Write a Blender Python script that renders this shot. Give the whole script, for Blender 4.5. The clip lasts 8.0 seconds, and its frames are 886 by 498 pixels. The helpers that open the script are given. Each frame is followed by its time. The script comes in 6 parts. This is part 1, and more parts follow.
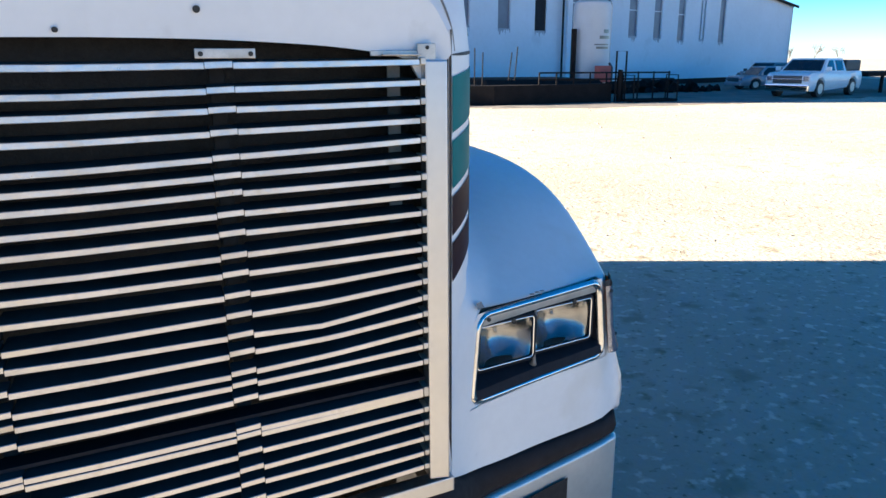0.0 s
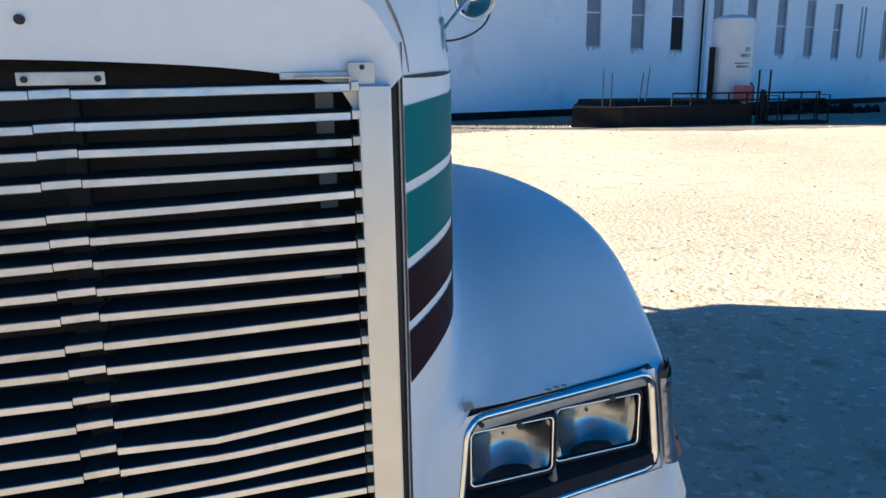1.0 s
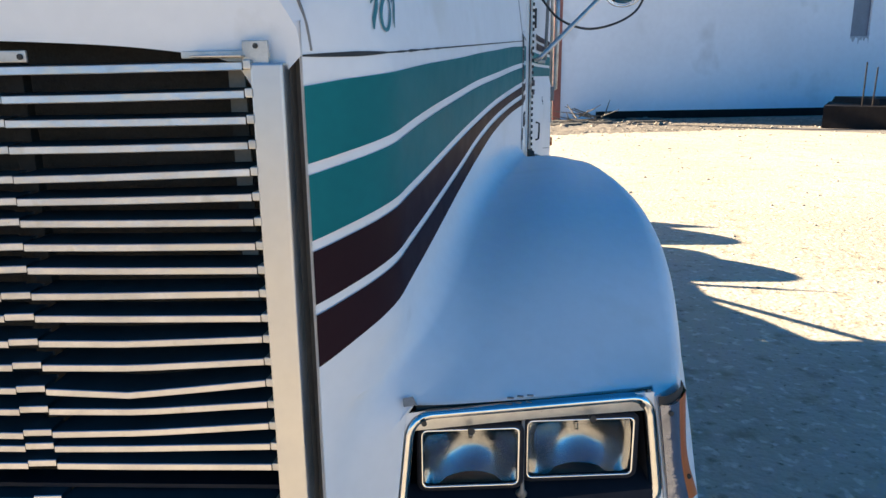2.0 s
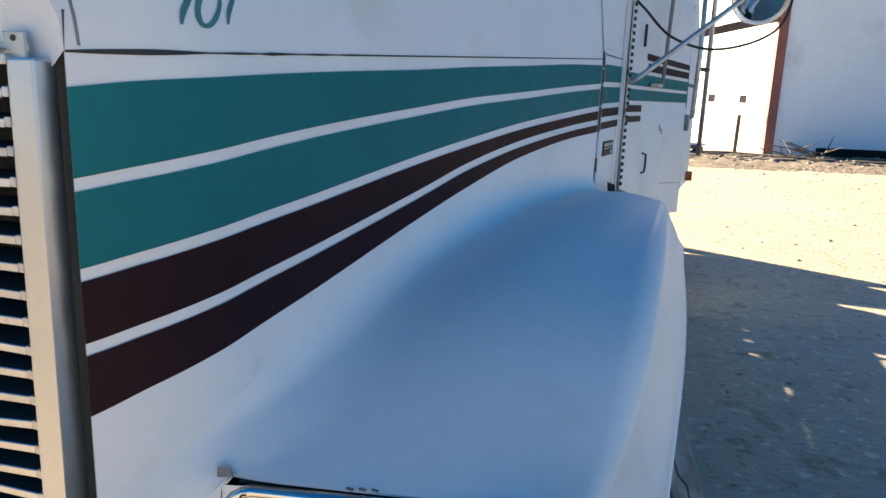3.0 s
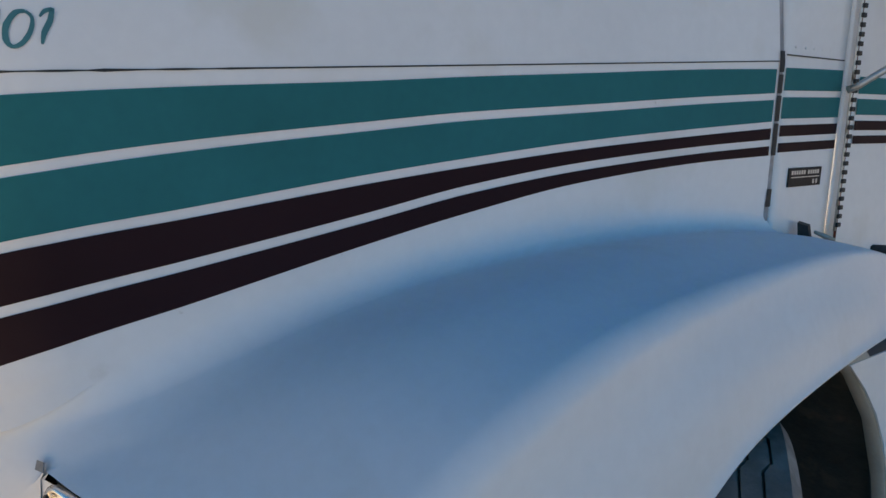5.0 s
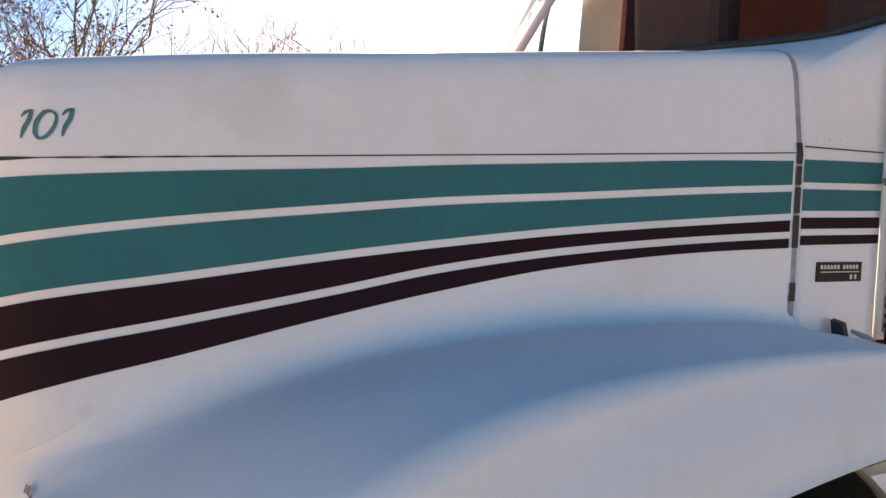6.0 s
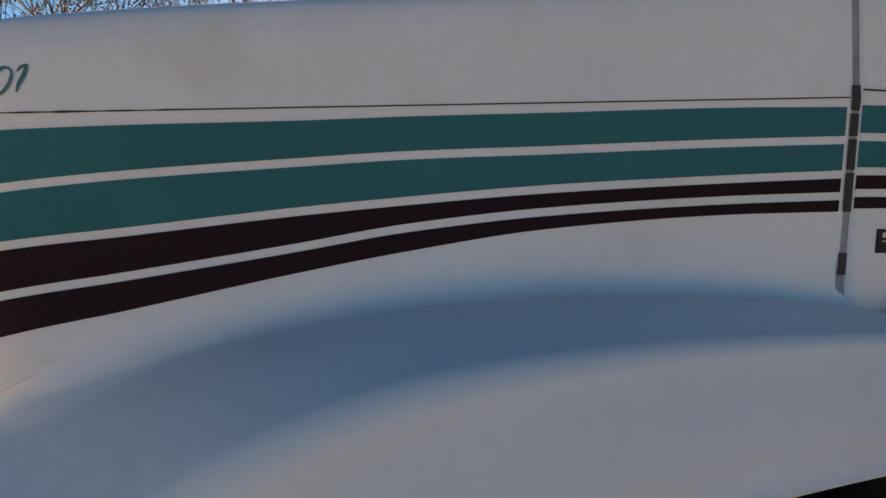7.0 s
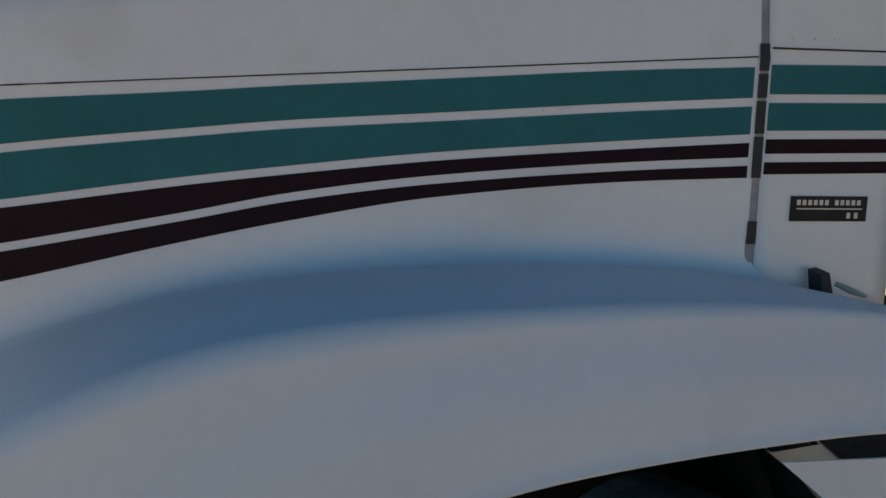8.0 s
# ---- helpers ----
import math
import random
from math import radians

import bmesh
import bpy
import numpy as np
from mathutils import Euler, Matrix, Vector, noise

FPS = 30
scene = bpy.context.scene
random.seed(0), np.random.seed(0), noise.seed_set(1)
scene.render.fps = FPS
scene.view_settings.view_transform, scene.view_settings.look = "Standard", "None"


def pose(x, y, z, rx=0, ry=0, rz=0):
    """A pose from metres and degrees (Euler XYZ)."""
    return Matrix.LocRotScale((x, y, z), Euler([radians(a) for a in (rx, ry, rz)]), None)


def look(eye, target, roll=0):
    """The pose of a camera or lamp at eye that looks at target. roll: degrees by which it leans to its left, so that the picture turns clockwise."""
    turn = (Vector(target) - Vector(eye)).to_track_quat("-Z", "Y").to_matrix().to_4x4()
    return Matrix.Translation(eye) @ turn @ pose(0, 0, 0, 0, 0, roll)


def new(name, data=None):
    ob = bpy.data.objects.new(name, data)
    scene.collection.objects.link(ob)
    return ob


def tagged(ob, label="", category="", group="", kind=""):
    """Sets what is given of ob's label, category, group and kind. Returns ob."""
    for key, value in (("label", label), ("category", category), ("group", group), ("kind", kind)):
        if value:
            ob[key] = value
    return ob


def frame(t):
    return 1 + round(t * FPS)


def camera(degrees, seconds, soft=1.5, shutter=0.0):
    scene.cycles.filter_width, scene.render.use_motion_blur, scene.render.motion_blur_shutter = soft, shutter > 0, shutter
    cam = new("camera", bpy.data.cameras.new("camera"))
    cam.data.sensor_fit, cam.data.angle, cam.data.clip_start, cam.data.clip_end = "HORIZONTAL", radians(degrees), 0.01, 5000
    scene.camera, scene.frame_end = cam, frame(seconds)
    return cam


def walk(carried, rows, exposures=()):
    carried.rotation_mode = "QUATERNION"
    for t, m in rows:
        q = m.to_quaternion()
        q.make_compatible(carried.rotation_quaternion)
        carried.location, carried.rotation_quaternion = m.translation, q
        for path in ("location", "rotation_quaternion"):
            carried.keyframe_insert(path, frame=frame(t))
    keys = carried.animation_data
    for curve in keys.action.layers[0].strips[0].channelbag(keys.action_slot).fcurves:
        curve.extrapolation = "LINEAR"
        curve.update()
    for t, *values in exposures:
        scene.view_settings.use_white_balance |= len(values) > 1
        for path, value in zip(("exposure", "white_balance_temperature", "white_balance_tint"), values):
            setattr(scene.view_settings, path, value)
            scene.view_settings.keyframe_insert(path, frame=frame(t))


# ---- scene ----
cam = camera(63.9, 8.0)
PATH = [
    (0, (0.094, -1.157, 1.706), (0.785, 0.646, 1.183), -0.2),
    (0.5, (0.286, -0.991, 1.693), (0.829, 0.888, 1.277), 3.6),
    (1, (0.438, -0.888, 1.705), (0.791, 1.025, 1.241), -0.8),
    (1.5, (0.66, -0.894, 1.699), (0.668, 1.052, 1.238), 1.7),
    (2, (0.844, -0.857, 1.682), (0.575, 1.068, 1.212), -0.6),
    (2.2, (0.906, -0.773, 1.67), (0.591, 1.144, 1.197), 1.3),
    (3.3, (1.345, -0.494, 1.695), (0.377, 1.207, 1.285), 1.9),
    (3.5, (1.423, -0.48, 1.704), (0.372, 1.169, 1.284), 2.0),
    (4, (1.503, -0.349, 1.69), (0.369, 1.243, 1.268), 1.7),
    (4.2, (1.5, -0.256, 1.683), (0.284, 1.269, 1.242), 3.2),
    (5.3, (1.74, 0.101, 1.679), (0.066, 1.108, 1.254), 1.0),
    (5.5, (1.789, 0.139, 1.686), (0.1, 1.098, 1.212), 1.9),
    (5.8, (1.852, 0.2, 1.673), (0.074, 1.06, 1.359), 0.7),
    (6, (1.87, 0.246, 1.66), (0.042, 1.049, 1.538), 1.6),
    (6.2, (1.853, 0.303, 1.629), (-0.008, 1.026, 1.513), 3.2),
    (6.5, (1.837, 0.398, 1.641), (-0.079, 0.943, 1.458), 0.5),
    (7, (1.882, 0.569, 1.642), (-0.062, 0.987, 1.427), 1.5),
    (7.5, (1.983, 0.757, 1.632), (0.017, 1.018, 1.374), 2.4),
    (8, (1.936, 0.871, 1.636), (-0.029, 1.106, 1.349), 0.9),
]
walk(cam, [(t, look(eye, target, roll)) for t, eye, target, roll in PATH], [(0, 2.62, 6700, 11), (0.5, 2.32, 6750, 9), (1, 2.36, 6750, 9), (2.2, 2.61, 7800, 12), (3.5, 2.44, 8600, 14), (4.2, 2.44, 9400, 16), (5.5, 2.38, 11500, 20), (5.9, 2.77, 14700, 31), (6.2, 2.77, 14700, 31), (6.5, 1.87, 14700, 36), (7, 1.98, 14300, 27), (8, 1.84, 12700, 21)])

# ---- world, sun ----
SUN = Vector((-0.905, 0.345, 0.330)).normalized()
world = bpy.data.worlds.new("world")
scene.world = world
world.use_nodes = True
wn = world.node_tree.nodes
sky = wn.new("ShaderNodeTexSky")
sky.sky_type = "NISHITA"
sky.sun_disc = False
sky.sun_elevation = math.asin(SUN.z)
sky.sun_rotation = math.atan2(SUN.x, SUN.y) % (2 * math.pi)
sky.air_density, sky.dust_density, sky.ozone_density = 0.58, 0.25, 3.2
wn["Background"].inputs["Strength"].default_value = 0.05
clear = wn.new("ShaderNodeHueSaturation")
clear.inputs["Saturation"].default_value = 1.42
world.node_tree.links.new(sky.outputs[0], clear.inputs["Color"])
world.node_tree.links.new(clear.outputs[0], wn["Background"].inputs["Color"])
sun_data = bpy.data.lights.new("sun", "SUN")
sun_data.energy, sun_data.angle, sun_data.color = 5.0, radians(0.5), (1.0, 0.92, 0.80)
sun = new("sun", sun_data)
sun.matrix_world = look((-30, 12, 20), Vector((-30, 12, 20)) - SUN)

# ---- materials ----


def material(name, color, rough=0.5, metal=0.0, coat=0.0, vary=0.08, scale=6.0, bump=0.0, bump_scale=60.0, fine=None, spec=0.5, stain=None, island=0.0, relief=0.01):
    """A principled surface with two scales of variation, optional stains and fine relief."""
    m = bpy.data.materials.new(name)
    m.use_nodes = True
    nt = m.node_tree
    p = nt.nodes["Principled BSDF"]
    p.inputs["Roughness"].default_value = rough
    p.inputs["Metallic"].default_value = metal
    p.inputs["Coat Weight"].default_value = coat
    p.inputs["Coat Roughness"].default_value = 0.08
    p.inputs["Specular IOR Level"].default_value = spec
    tc = nt.nodes.new("ShaderNodeTexCoord")
    src = tc.outputs["Object"]

    def noise_tex(sc, detail=4.0):
        n = nt.nodes.new("ShaderNodeTexNoise")
        n.inputs["Scale"].default_value = sc
        n.inputs["Detail"].default_value = detail
        nt.links.new(src, n.inputs["Vector"])
        return n.outputs["Fac"]

    def mix(fac, a, b, blend="MIX"):
        n = nt.nodes.new("ShaderNodeMix")
        n.data_type = "RGBA"
        n.blend_type = blend
        for socket, value in ((n.inputs[0], fac), (n.inputs[6], a), (n.inputs[7], b)):
            if isinstance(value, (int, float)):
                socket.default_value = value
            elif isinstance(value, tuple):
                socket.default_value = (*value, 1.0)
            else:
                nt.links.new(value, socket)
        return n.outputs[2]

    def ramp(fac, lo, hi):
        n = nt.nodes.new("ShaderNodeMapRange")
        n.inputs["From Min"].default_value, n.inputs["From Max"].default_value = lo, hi
        nt.links.new(fac, n.inputs["Value"])
        return n.outputs["Result"]

    dark = tuple(c * (1 - vary) for c in color)
    light = tuple(min(1.0, c * (1 + vary)) for c in color)
    col = mix(ramp(noise_tex(scale), 0.3, 0.7), dark, light)
    col = mix(ramp(noise_tex(scale * 14, 6.0), 0.35, 0.75), col, mix(0.5 * vary + 0.02, col, fine or (0.02, 0.02, 0.02)))
    for colour, size, level in ([stain] if stain and not isinstance(stain, list) else stain or []):
        col = mix(ramp(noise_tex(size, 8.0), level, level + 0.12), col, colour)
    if island:
        g = nt.nodes.new("ShaderNodeNewGeometry")
        col = mix(ramp(g.outputs["Random Per Island"], 0.0, 1.0), col, mix(island, col, fine or (0.02, 0.02, 0.02)))
    nt.links.new(col, p.inputs["Base Color"])
    rr = nt.nodes.new("ShaderNodeMapRange")
    rr.inputs["To Min"].default_value, rr.inputs["To Max"].default_value = max(0.02, rough * 0.8), min(1.0, rough * 1.25)
    nt.links.new(noise_tex(scale * 5), rr.inputs["Value"])
    nt.links.new(rr.outputs["Result"], p.inputs["Roughness"])
    if bump:
        b = nt.nodes.new("ShaderNodeBump")
        b.inputs["Strength"].default_value = bump
        b.inputs["Distance"].default_value = relief
        nt.links.new(noise_tex(bump_scale, 6.0), b.inputs["Height"])
        nt.links.new(b.outputs["Normal"], p.inputs["Normal"])
    return m


def glass_material(name, tint=(1, 1, 1), rough=0.02, ior=1.38):
    m = bpy.data.materials.new(name)
    m.use_nodes = True
    p = m.node_tree.nodes["Principled BSDF"]
    p.inputs["Base Color"].default_value = (*tint, 1)
    p.inputs["Transmission Weight"].default_value = 1.0
    p.inputs["Roughness"].default_value = rough
    p.inputs["IOR"].default_value = ior
    return m


white_paint = material("white_paint", (0.73, 0.73, 0.725), 0.52, coat=0.08, spec=0.35, vary=0.035, scale=3.0, bump=0.02, bump_scale=9, stain=[((0.66, 0.645, 0.61), 3.5, 0.60), ((0.52, 0.50, 0.46), 5.0, 0.70), ((0.40, 0.38, 0.35), 42.0, 0.74)])
white_paint.node_tree.nodes["Principled BSDF"].inputs["Coat Roughness"].default_value = 0.25
teal_paint = material("teal_paint", (0.001, 0.150, 0.162), 0.5, spec=0.04, vary=0.10, scale=4.0)
maroon_paint = material("maroon_paint", (0.024, 0.010, 0.0135), 0.5, spec=0.06, vary=0.12, scale=4.0)
aluminium = material("aluminium", (0.80, 0.79, 0.77), 0.22, metal=1.0, vary=0.06, scale=20, bump=0.05, bump_scale=140)
brushed = material("brushed_aluminium", (0.52, 0.522, 0.54), 0.36, metal=1.0, vary=0.04, scale=5)
slat_metal = material("slat_metal", (0.55, 0.55, 0.58), 0.30, metal=1.0, vary=0.12, scale=16, bump=0.10, bump_scale=70, stain=[((0.42, 0.40, 0.38), 22.0, 0.62), ((0.55, 0.54, 0.53), 6.0, 0.55)])
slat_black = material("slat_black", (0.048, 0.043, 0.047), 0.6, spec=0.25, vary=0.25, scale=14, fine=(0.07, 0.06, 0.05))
bezel_metal = material("bezel_metal", (0.66, 0.66, 0.67), 0.15, metal=1.0, vary=0.10, scale=30, stain=((0.25, 0.24, 0.23), 40.0, 0.66))
strip_metal = material("strip_metal", (0.74, 0.72, 0.68), 0.38, metal=0.9, vary=0.10, scale=40, stain=((0.20, 0.17, 0.14), 55.0, 0.66))
worn_steel = material("worn_steel", (0.55, 0.53, 0.50), 0.45, metal=0.8, vary=0.2, scale=25, stain=((0.18, 0.12, 0.08), 18.0, 0.62))
chrome = material("chrome", (0.86, 0.86, 0.85), 0.08, metal=1.0, vary=0.03, scale=12)
black_rubber = material("black_rubber", (0.018, 0.018, 0.018), 0.65, vary=0.25, scale=30, bump=0.1, bump_scale=200, fine=(0.08, 0.08, 0.075))
seal_grey = material("seal_grey", (0.29, 0.29, 0.30), 0.65, vary=0.2, scale=20, stain=((0.22, 0.21, 0.20), 16.0, 0.6))
grey_rubber = material("grey_rubber", (0.22, 0.21, 0.20), 0.6, vary=0.25, scale=14, bump=0.05, bump_scale=120)
return_shade = material("return_shade", (0.10, 0.095, 0.09), 0.6, vary=0.2, scale=14)
tyre_rubber = material("tyre_rubber", (0.21, 0.196, 0.182), 0.8, vary=0.3, scale=12, bump=0.3, bump_scale=90, fine=(0.16, 0.15, 0.13), stain=((0.36, 0.34, 0.31), 7.0, 0.55))
black_plastic = material("black_plastic", (0.013, 0.014, 0.020), 0.65, spec=0.18, vary=0.2, scale=10, bump=0.05)
# near-black whose colour stands for shade in hollow spaces
cavity_shade = material("cavity_shade", (0.010, 0.009, 0.010), 0.8, vary=0.3, scale=12)
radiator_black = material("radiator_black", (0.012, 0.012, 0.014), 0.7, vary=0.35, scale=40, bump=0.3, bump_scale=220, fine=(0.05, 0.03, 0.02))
bumper_skin = material("bumper_skin", (0.62, 0.61, 0.58), 0.38, metal=0.7, vary=0.08, scale=6, bump=0.03)
bumper_dark = material("bumper_dark", (0.020, 0.015, 0.015), 0.7, spec=0.2, vary=0.2, scale=8, bump=0.05)
mud = material("mud", (0.045, 0.036, 0.031), 0.95, vary=0.35, scale=9, bump=0.8, bump_scale=40, fine=(0.06, 0.05, 0.04), stain=((0.085, 0.06, 0.045), 11, 0.56))
dusty_panel = material("dusty_panel", (0.40, 0.365, 0.32), 0.7, vary=0.18, scale=5, bump=0.05, stain=[((0.25, 0.21, 0.165), 6.0, 0.55), ((0.55, 0.53, 0.50), 9.0, 0.6)])
tank_dull = material("tank_dull", (0.13, 0.125, 0.12), 0.6, metal=0.2, vary=0.2, scale=5, stain=((0.07, 0.06, 0.05), 6, 0.55))
flange_cream = material("flange_cream", (0.40, 0.37, 0.32), 0.6, vary=0.14, scale=7, bump=0.05, stain=[((0.42, 0.38, 0.32), 8.0, 0.60), ((0.30, 0.26, 0.21), 30.0, 0.70)])
clear_glass = glass_material("clear_glass", rough=0.0, ior=1.16)
cab_glass = glass_material("cab_glass", (0.80, 0.87, 0.87), ior=1.10)
lamp_wall = material("lamp_wall", (0.10, 0.10, 0.10), 0.35, metal=0.6, vary=0.1, scale=30)
lamp_reflector = material("lamp_reflector", (0.30, 0.30, 0.30), 0.2, metal=1.0, vary=0.03, scale=30)
amber_plastic = material("amber_plastic", (0.55, 0.12, 0.016), 0.35, coat=0.1, vary=0.1, scale=20)
clear_plastic = material("clear_plastic", (0.24, 0.26, 0.33), 0.12, metal=0.7, coat=0.6, vary=0.25, scale=30, bump=0.28, bump_scale=30)
badge_black = material("badge_black", (0.022, 0.020, 0.021), 0.6, spec=0.2, vary=0.15, scale=30)
badge_silver = material("badge_silver", (0.55, 0.55, 0.54), 0.4, metal=0.4, vary=0.1, scale=60)
grey_tape = material("grey_tape", (0.20, 0.20, 0.20), 0.6, vary=0.2, scale=60)
step_rim = material("step_rim", (0.52, 0.52, 0.52), 0.45, metal=0.5, vary=0.15, scale=30)
riser_grey = material("riser_grey", (0.30, 0.275, 0.25), 0.75, vary=0.2, scale=5, bump=0.05, stain=[((0.20, 0.175, 0.15), 6.0, 0.55), ((0.42, 0.40, 0.37), 12.0, 0.6)])
tread_plate = material("tread_plate", (0.15, 0.155, 0.165), 0.6, metal=0.0, vary=0.15, scale=20, stain=((0.22, 0.20, 0.17), 14, 0.58))
ground_mat = material("gravel_ground", (0.432, 0.374, 0.280), 0.95, vary=0.18, scale=0.22, bump=1.0, relief=0.015, bump_scale=18, fine=(0.30, 0.25, 0.17), stain=[((0.38, 0.325, 0.235), 1.7, 0.55), ((0.29, 0.238, 0.16), 4.0, 0.57), ((0.21, 0.165, 0.10), 9.0, 0.61), ((0.15, 0.115, 0.07), 22.0, 0.61), ((0.64, 0.575, 0.45), 13.0, 0.57)])
shade_earth_mat = material("shade_earth", (0.20, 0.172, 0.14), 0.95, vary=0.2, scale=0.5, bump=0.8, relief=0.02, bump_scale=14, stain=((0.10, 0.085, 0.07), 0.9, 0.56))
stone_mat = material("stones", (0.33, 0.29, 0.22), 0.95, vary=0.2, scale=5, bump=0.4, island=0.5)
rubble_mat = material("rubble", (0.22, 0.185, 0.145), 0.95, vary=0.2, scale=3, bump=0.5, bump_scale=12, island=0.7, fine=(0.2, 0.16, 0.11))
spoil_mat = material("spoil", (0.175, 0.145, 0.108), 0.95, vary=0.25, scale=1.2, bump=1.0, relief=0.05, bump_scale=9, fine=(0.12, 0.095, 0.065), stain=[((0.10, 0.08, 0.055), 2.2, 0.53), ((0.38, 0.33, 0.26), 3.6, 0.60)])
siding_mat = material("painted_siding", (0.70, 0.75, 0.80), 0.6, vary=0.05, scale=0.35, bump=0.05, bump_scale=3, stain=((0.56, 0.60, 0.63), 0.5, 0.6))
bright_wall_mat = material("white_wall", (0.80, 0.78, 0.72), 0.7, vary=0.05, scale=0.5)
window_mat = material("grimy_window", (0.14, 0.155, 0.20), 0.35, vary=0.2, scale=1.5, spec=0.5)
drip_mat = material("drip_stain", (0.36, 0.39, 0.43), 0.8, vary=0.15, scale=4)
dark_window_mat = material("dark_window", (0.008, 0.008, 0.010), 0.8, vary=0.2, scale=1.5)
rust_post = material("red_post", (0.26, 0.085, 0.065), 0.6, vary=0.15, scale=2)
brown_post = material("brown_post", (0.12, 0.085, 0.06), 0.8, vary=0.2, scale=2)
black_iron = material("black_iron", (0.013, 0.010, 0.009), 0.85, spec=0.2, vary=0.25, scale=3, bump=0.1)
tank_white = material("tank_white", (0.50, 0.53, 0.55), 0.5, vary=0.06, scale=1.0)
red_box = material("red_box", (0.40, 0.10, 0.09), 0.6, vary=0.15, scale=3)
car_white = material("car_white", (0.82, 0.82, 0.82), 0.35, coat=0.3, vary=0.03, scale=2)
car_silver = material("car_silver", (0.30, 0.34, 0.38), 0.3, metal=0.3, coat=0.6, vary=0.05, scale=2)
canopy_dark = material("canopy_dark", (0.018, 0.020, 0.024), 0.55, vary=0.2, scale=3)
car_dark = material("car_dark", (0.04, 0.05, 0.06), 0.3, coat=0.6, vary=0.1, scale=2)
car_window = material("car_window", (0.02, 0.023, 0.028), 0.08, vary=0.1, scale=2)
bark = material("bark", (0.115, 0.095, 0.085), 0.9, vary=0.25, scale=3, bump=0.4)
dry_leaf = material("dry_leaf", (0.16, 0.07, 0.03), 0.8, vary=0.3, scale=3, island=0.4)
timber = material("weathered_timber", (0.20, 0.17, 0.13), 0.9, vary=0.3, scale=4, bump=0.3, island=0.5)
maroon_trim = material("maroon_trim", (0.17, 0.035, 0.032), 0.7, vary=0.15, scale=6)
seat_cloth = material("seat_cloth", (0.055, 0.024, 0.024), 0.9, vary=0.2, scale=8)

# ---- mesh helpers ----


def part(name, bm, mat, parent=None, label="", smooth=False, bevel=0.0):
    """Links a bmesh as one mesh object under a thing or a part."""
    if bevel:
        edges = [e for e in bm.edges if len(e.link_faces) == 2 and e.calc_face_angle(0) > 0.6]
        if edges:
            bmesh.ops.bevel(bm, geom=edges, offset=bevel, segments=2, affect="EDGES", profile=0.6, clamp_overlap=True)
    me = bpy.data.meshes.new(name)
    bm.to_mesh(me)
    bm.free()
    me.materials.append(mat)
    if smooth:
        me.polygons.foreach_set("use_smooth", [True] * len(me.polygons))
        if smooth == "edges":
            me.set_sharp_from_angle(angle=0.6)
    ob = new(name, me)
    if parent:
        ob.parent = parent
        ob.matrix_parent_inverse = parent.matrix_world.inverted() if parent.type != "EMPTY" else Matrix.Identity(4)
    if label:
        ob["label"] = label
    return ob


def thing(name, label, category, at=(0, 0, 0), group="", kind=""):
    ob = new(name)
    ob.location = at
    ob.empty_display_size = 0.2
    return tagged(ob, label, category, group, kind)


def box(bm, lo, hi, m=None):
    v = bmesh.ops.create_cube(bm, size=1.0)["verts"]
    c = [(a + b) / 2 for a, b in zip(lo, hi)]
    s = [abs(b - a) for a, b in zip(lo, hi)]
    for p in v:
        q = Vector((p.co.x * s[0] + c[0], p.co.y * s[1] + c[1], p.co.z * s[2] + c[2]))
        p.co = m @ q if m else q
    return v


def hexa(bm, pts):
    """A six-sided block from eight corners: four below, four above, in the same order round."""
    v = [bm.verts.new(p) for p in pts]
    for f in ((3, 2, 1, 0), (4, 5, 6, 7), (0, 1, 5, 4), (1, 2, 6, 5), (2, 3, 7, 6), (3, 0, 4, 7)):
        bm.faces.new([v[i] for i in f])
    return v


def tube(bm, pts, r, n=10, closed=False, cap=True):
    """A round bar along points; r may be one radius or one a point."""
    pts = [Vector(p) for p in pts]
    rings = []
    count = len(pts)
    ref = None
    for i, p in enumerate(pts):
        a = pts[(i - 1) % count] if closed or i else p
        b = pts[(i + 1) % count] if closed or i < count - 1 else p
        d = (b - a).normalized()
        if ref is None:
            ref = Vector((0, 0, 1)) if abs(d.z) < 0.9 else Vector((1, 0, 0))
        u = d.cross(ref).normalized()
        w = u.cross(d).normalized()
        ref = w
        rad = r[i] if isinstance(r, (list, tuple)) else r
        rings.append([bm.verts.new(p + (u * math.cos(k * 2 * math.pi / n) + w * math.sin(k * 2 * math.pi / n)) * rad) for k in range(n)])
    for i in range(count if closed else count - 1):
        a, b = rings[i], rings[(i + 1) % count]
        for k in range(n):
            bm.faces.new((a[k], a[(k + 1) % n], b[(k + 1) % n], b[k]))
    if cap and not closed:
        bm.faces.new(rings[0][::-1])
        bm.faces.new(rings[-1])


def disc(bm, centre, axis, r, depth, n=24):
    c, a = Vector(centre), Vector(axis).normalized()
    tube(bm, [c - a * depth / 2, c + a * depth / 2], r, n)


def grid(bm, rows, close=False):
    """A sheet through rows of points."""
    v = [[bm.verts.new(p) for p in row] for row in rows]
    for i in range(len(v) - 1):
        for j in range(len(v[0]) - (0 if close else 1)):
            k = (j + 1) % len(v[0])
            bm.faces.new((v[i][j], v[i][k], v[i + 1][k], v[i + 1][j]))
    return v


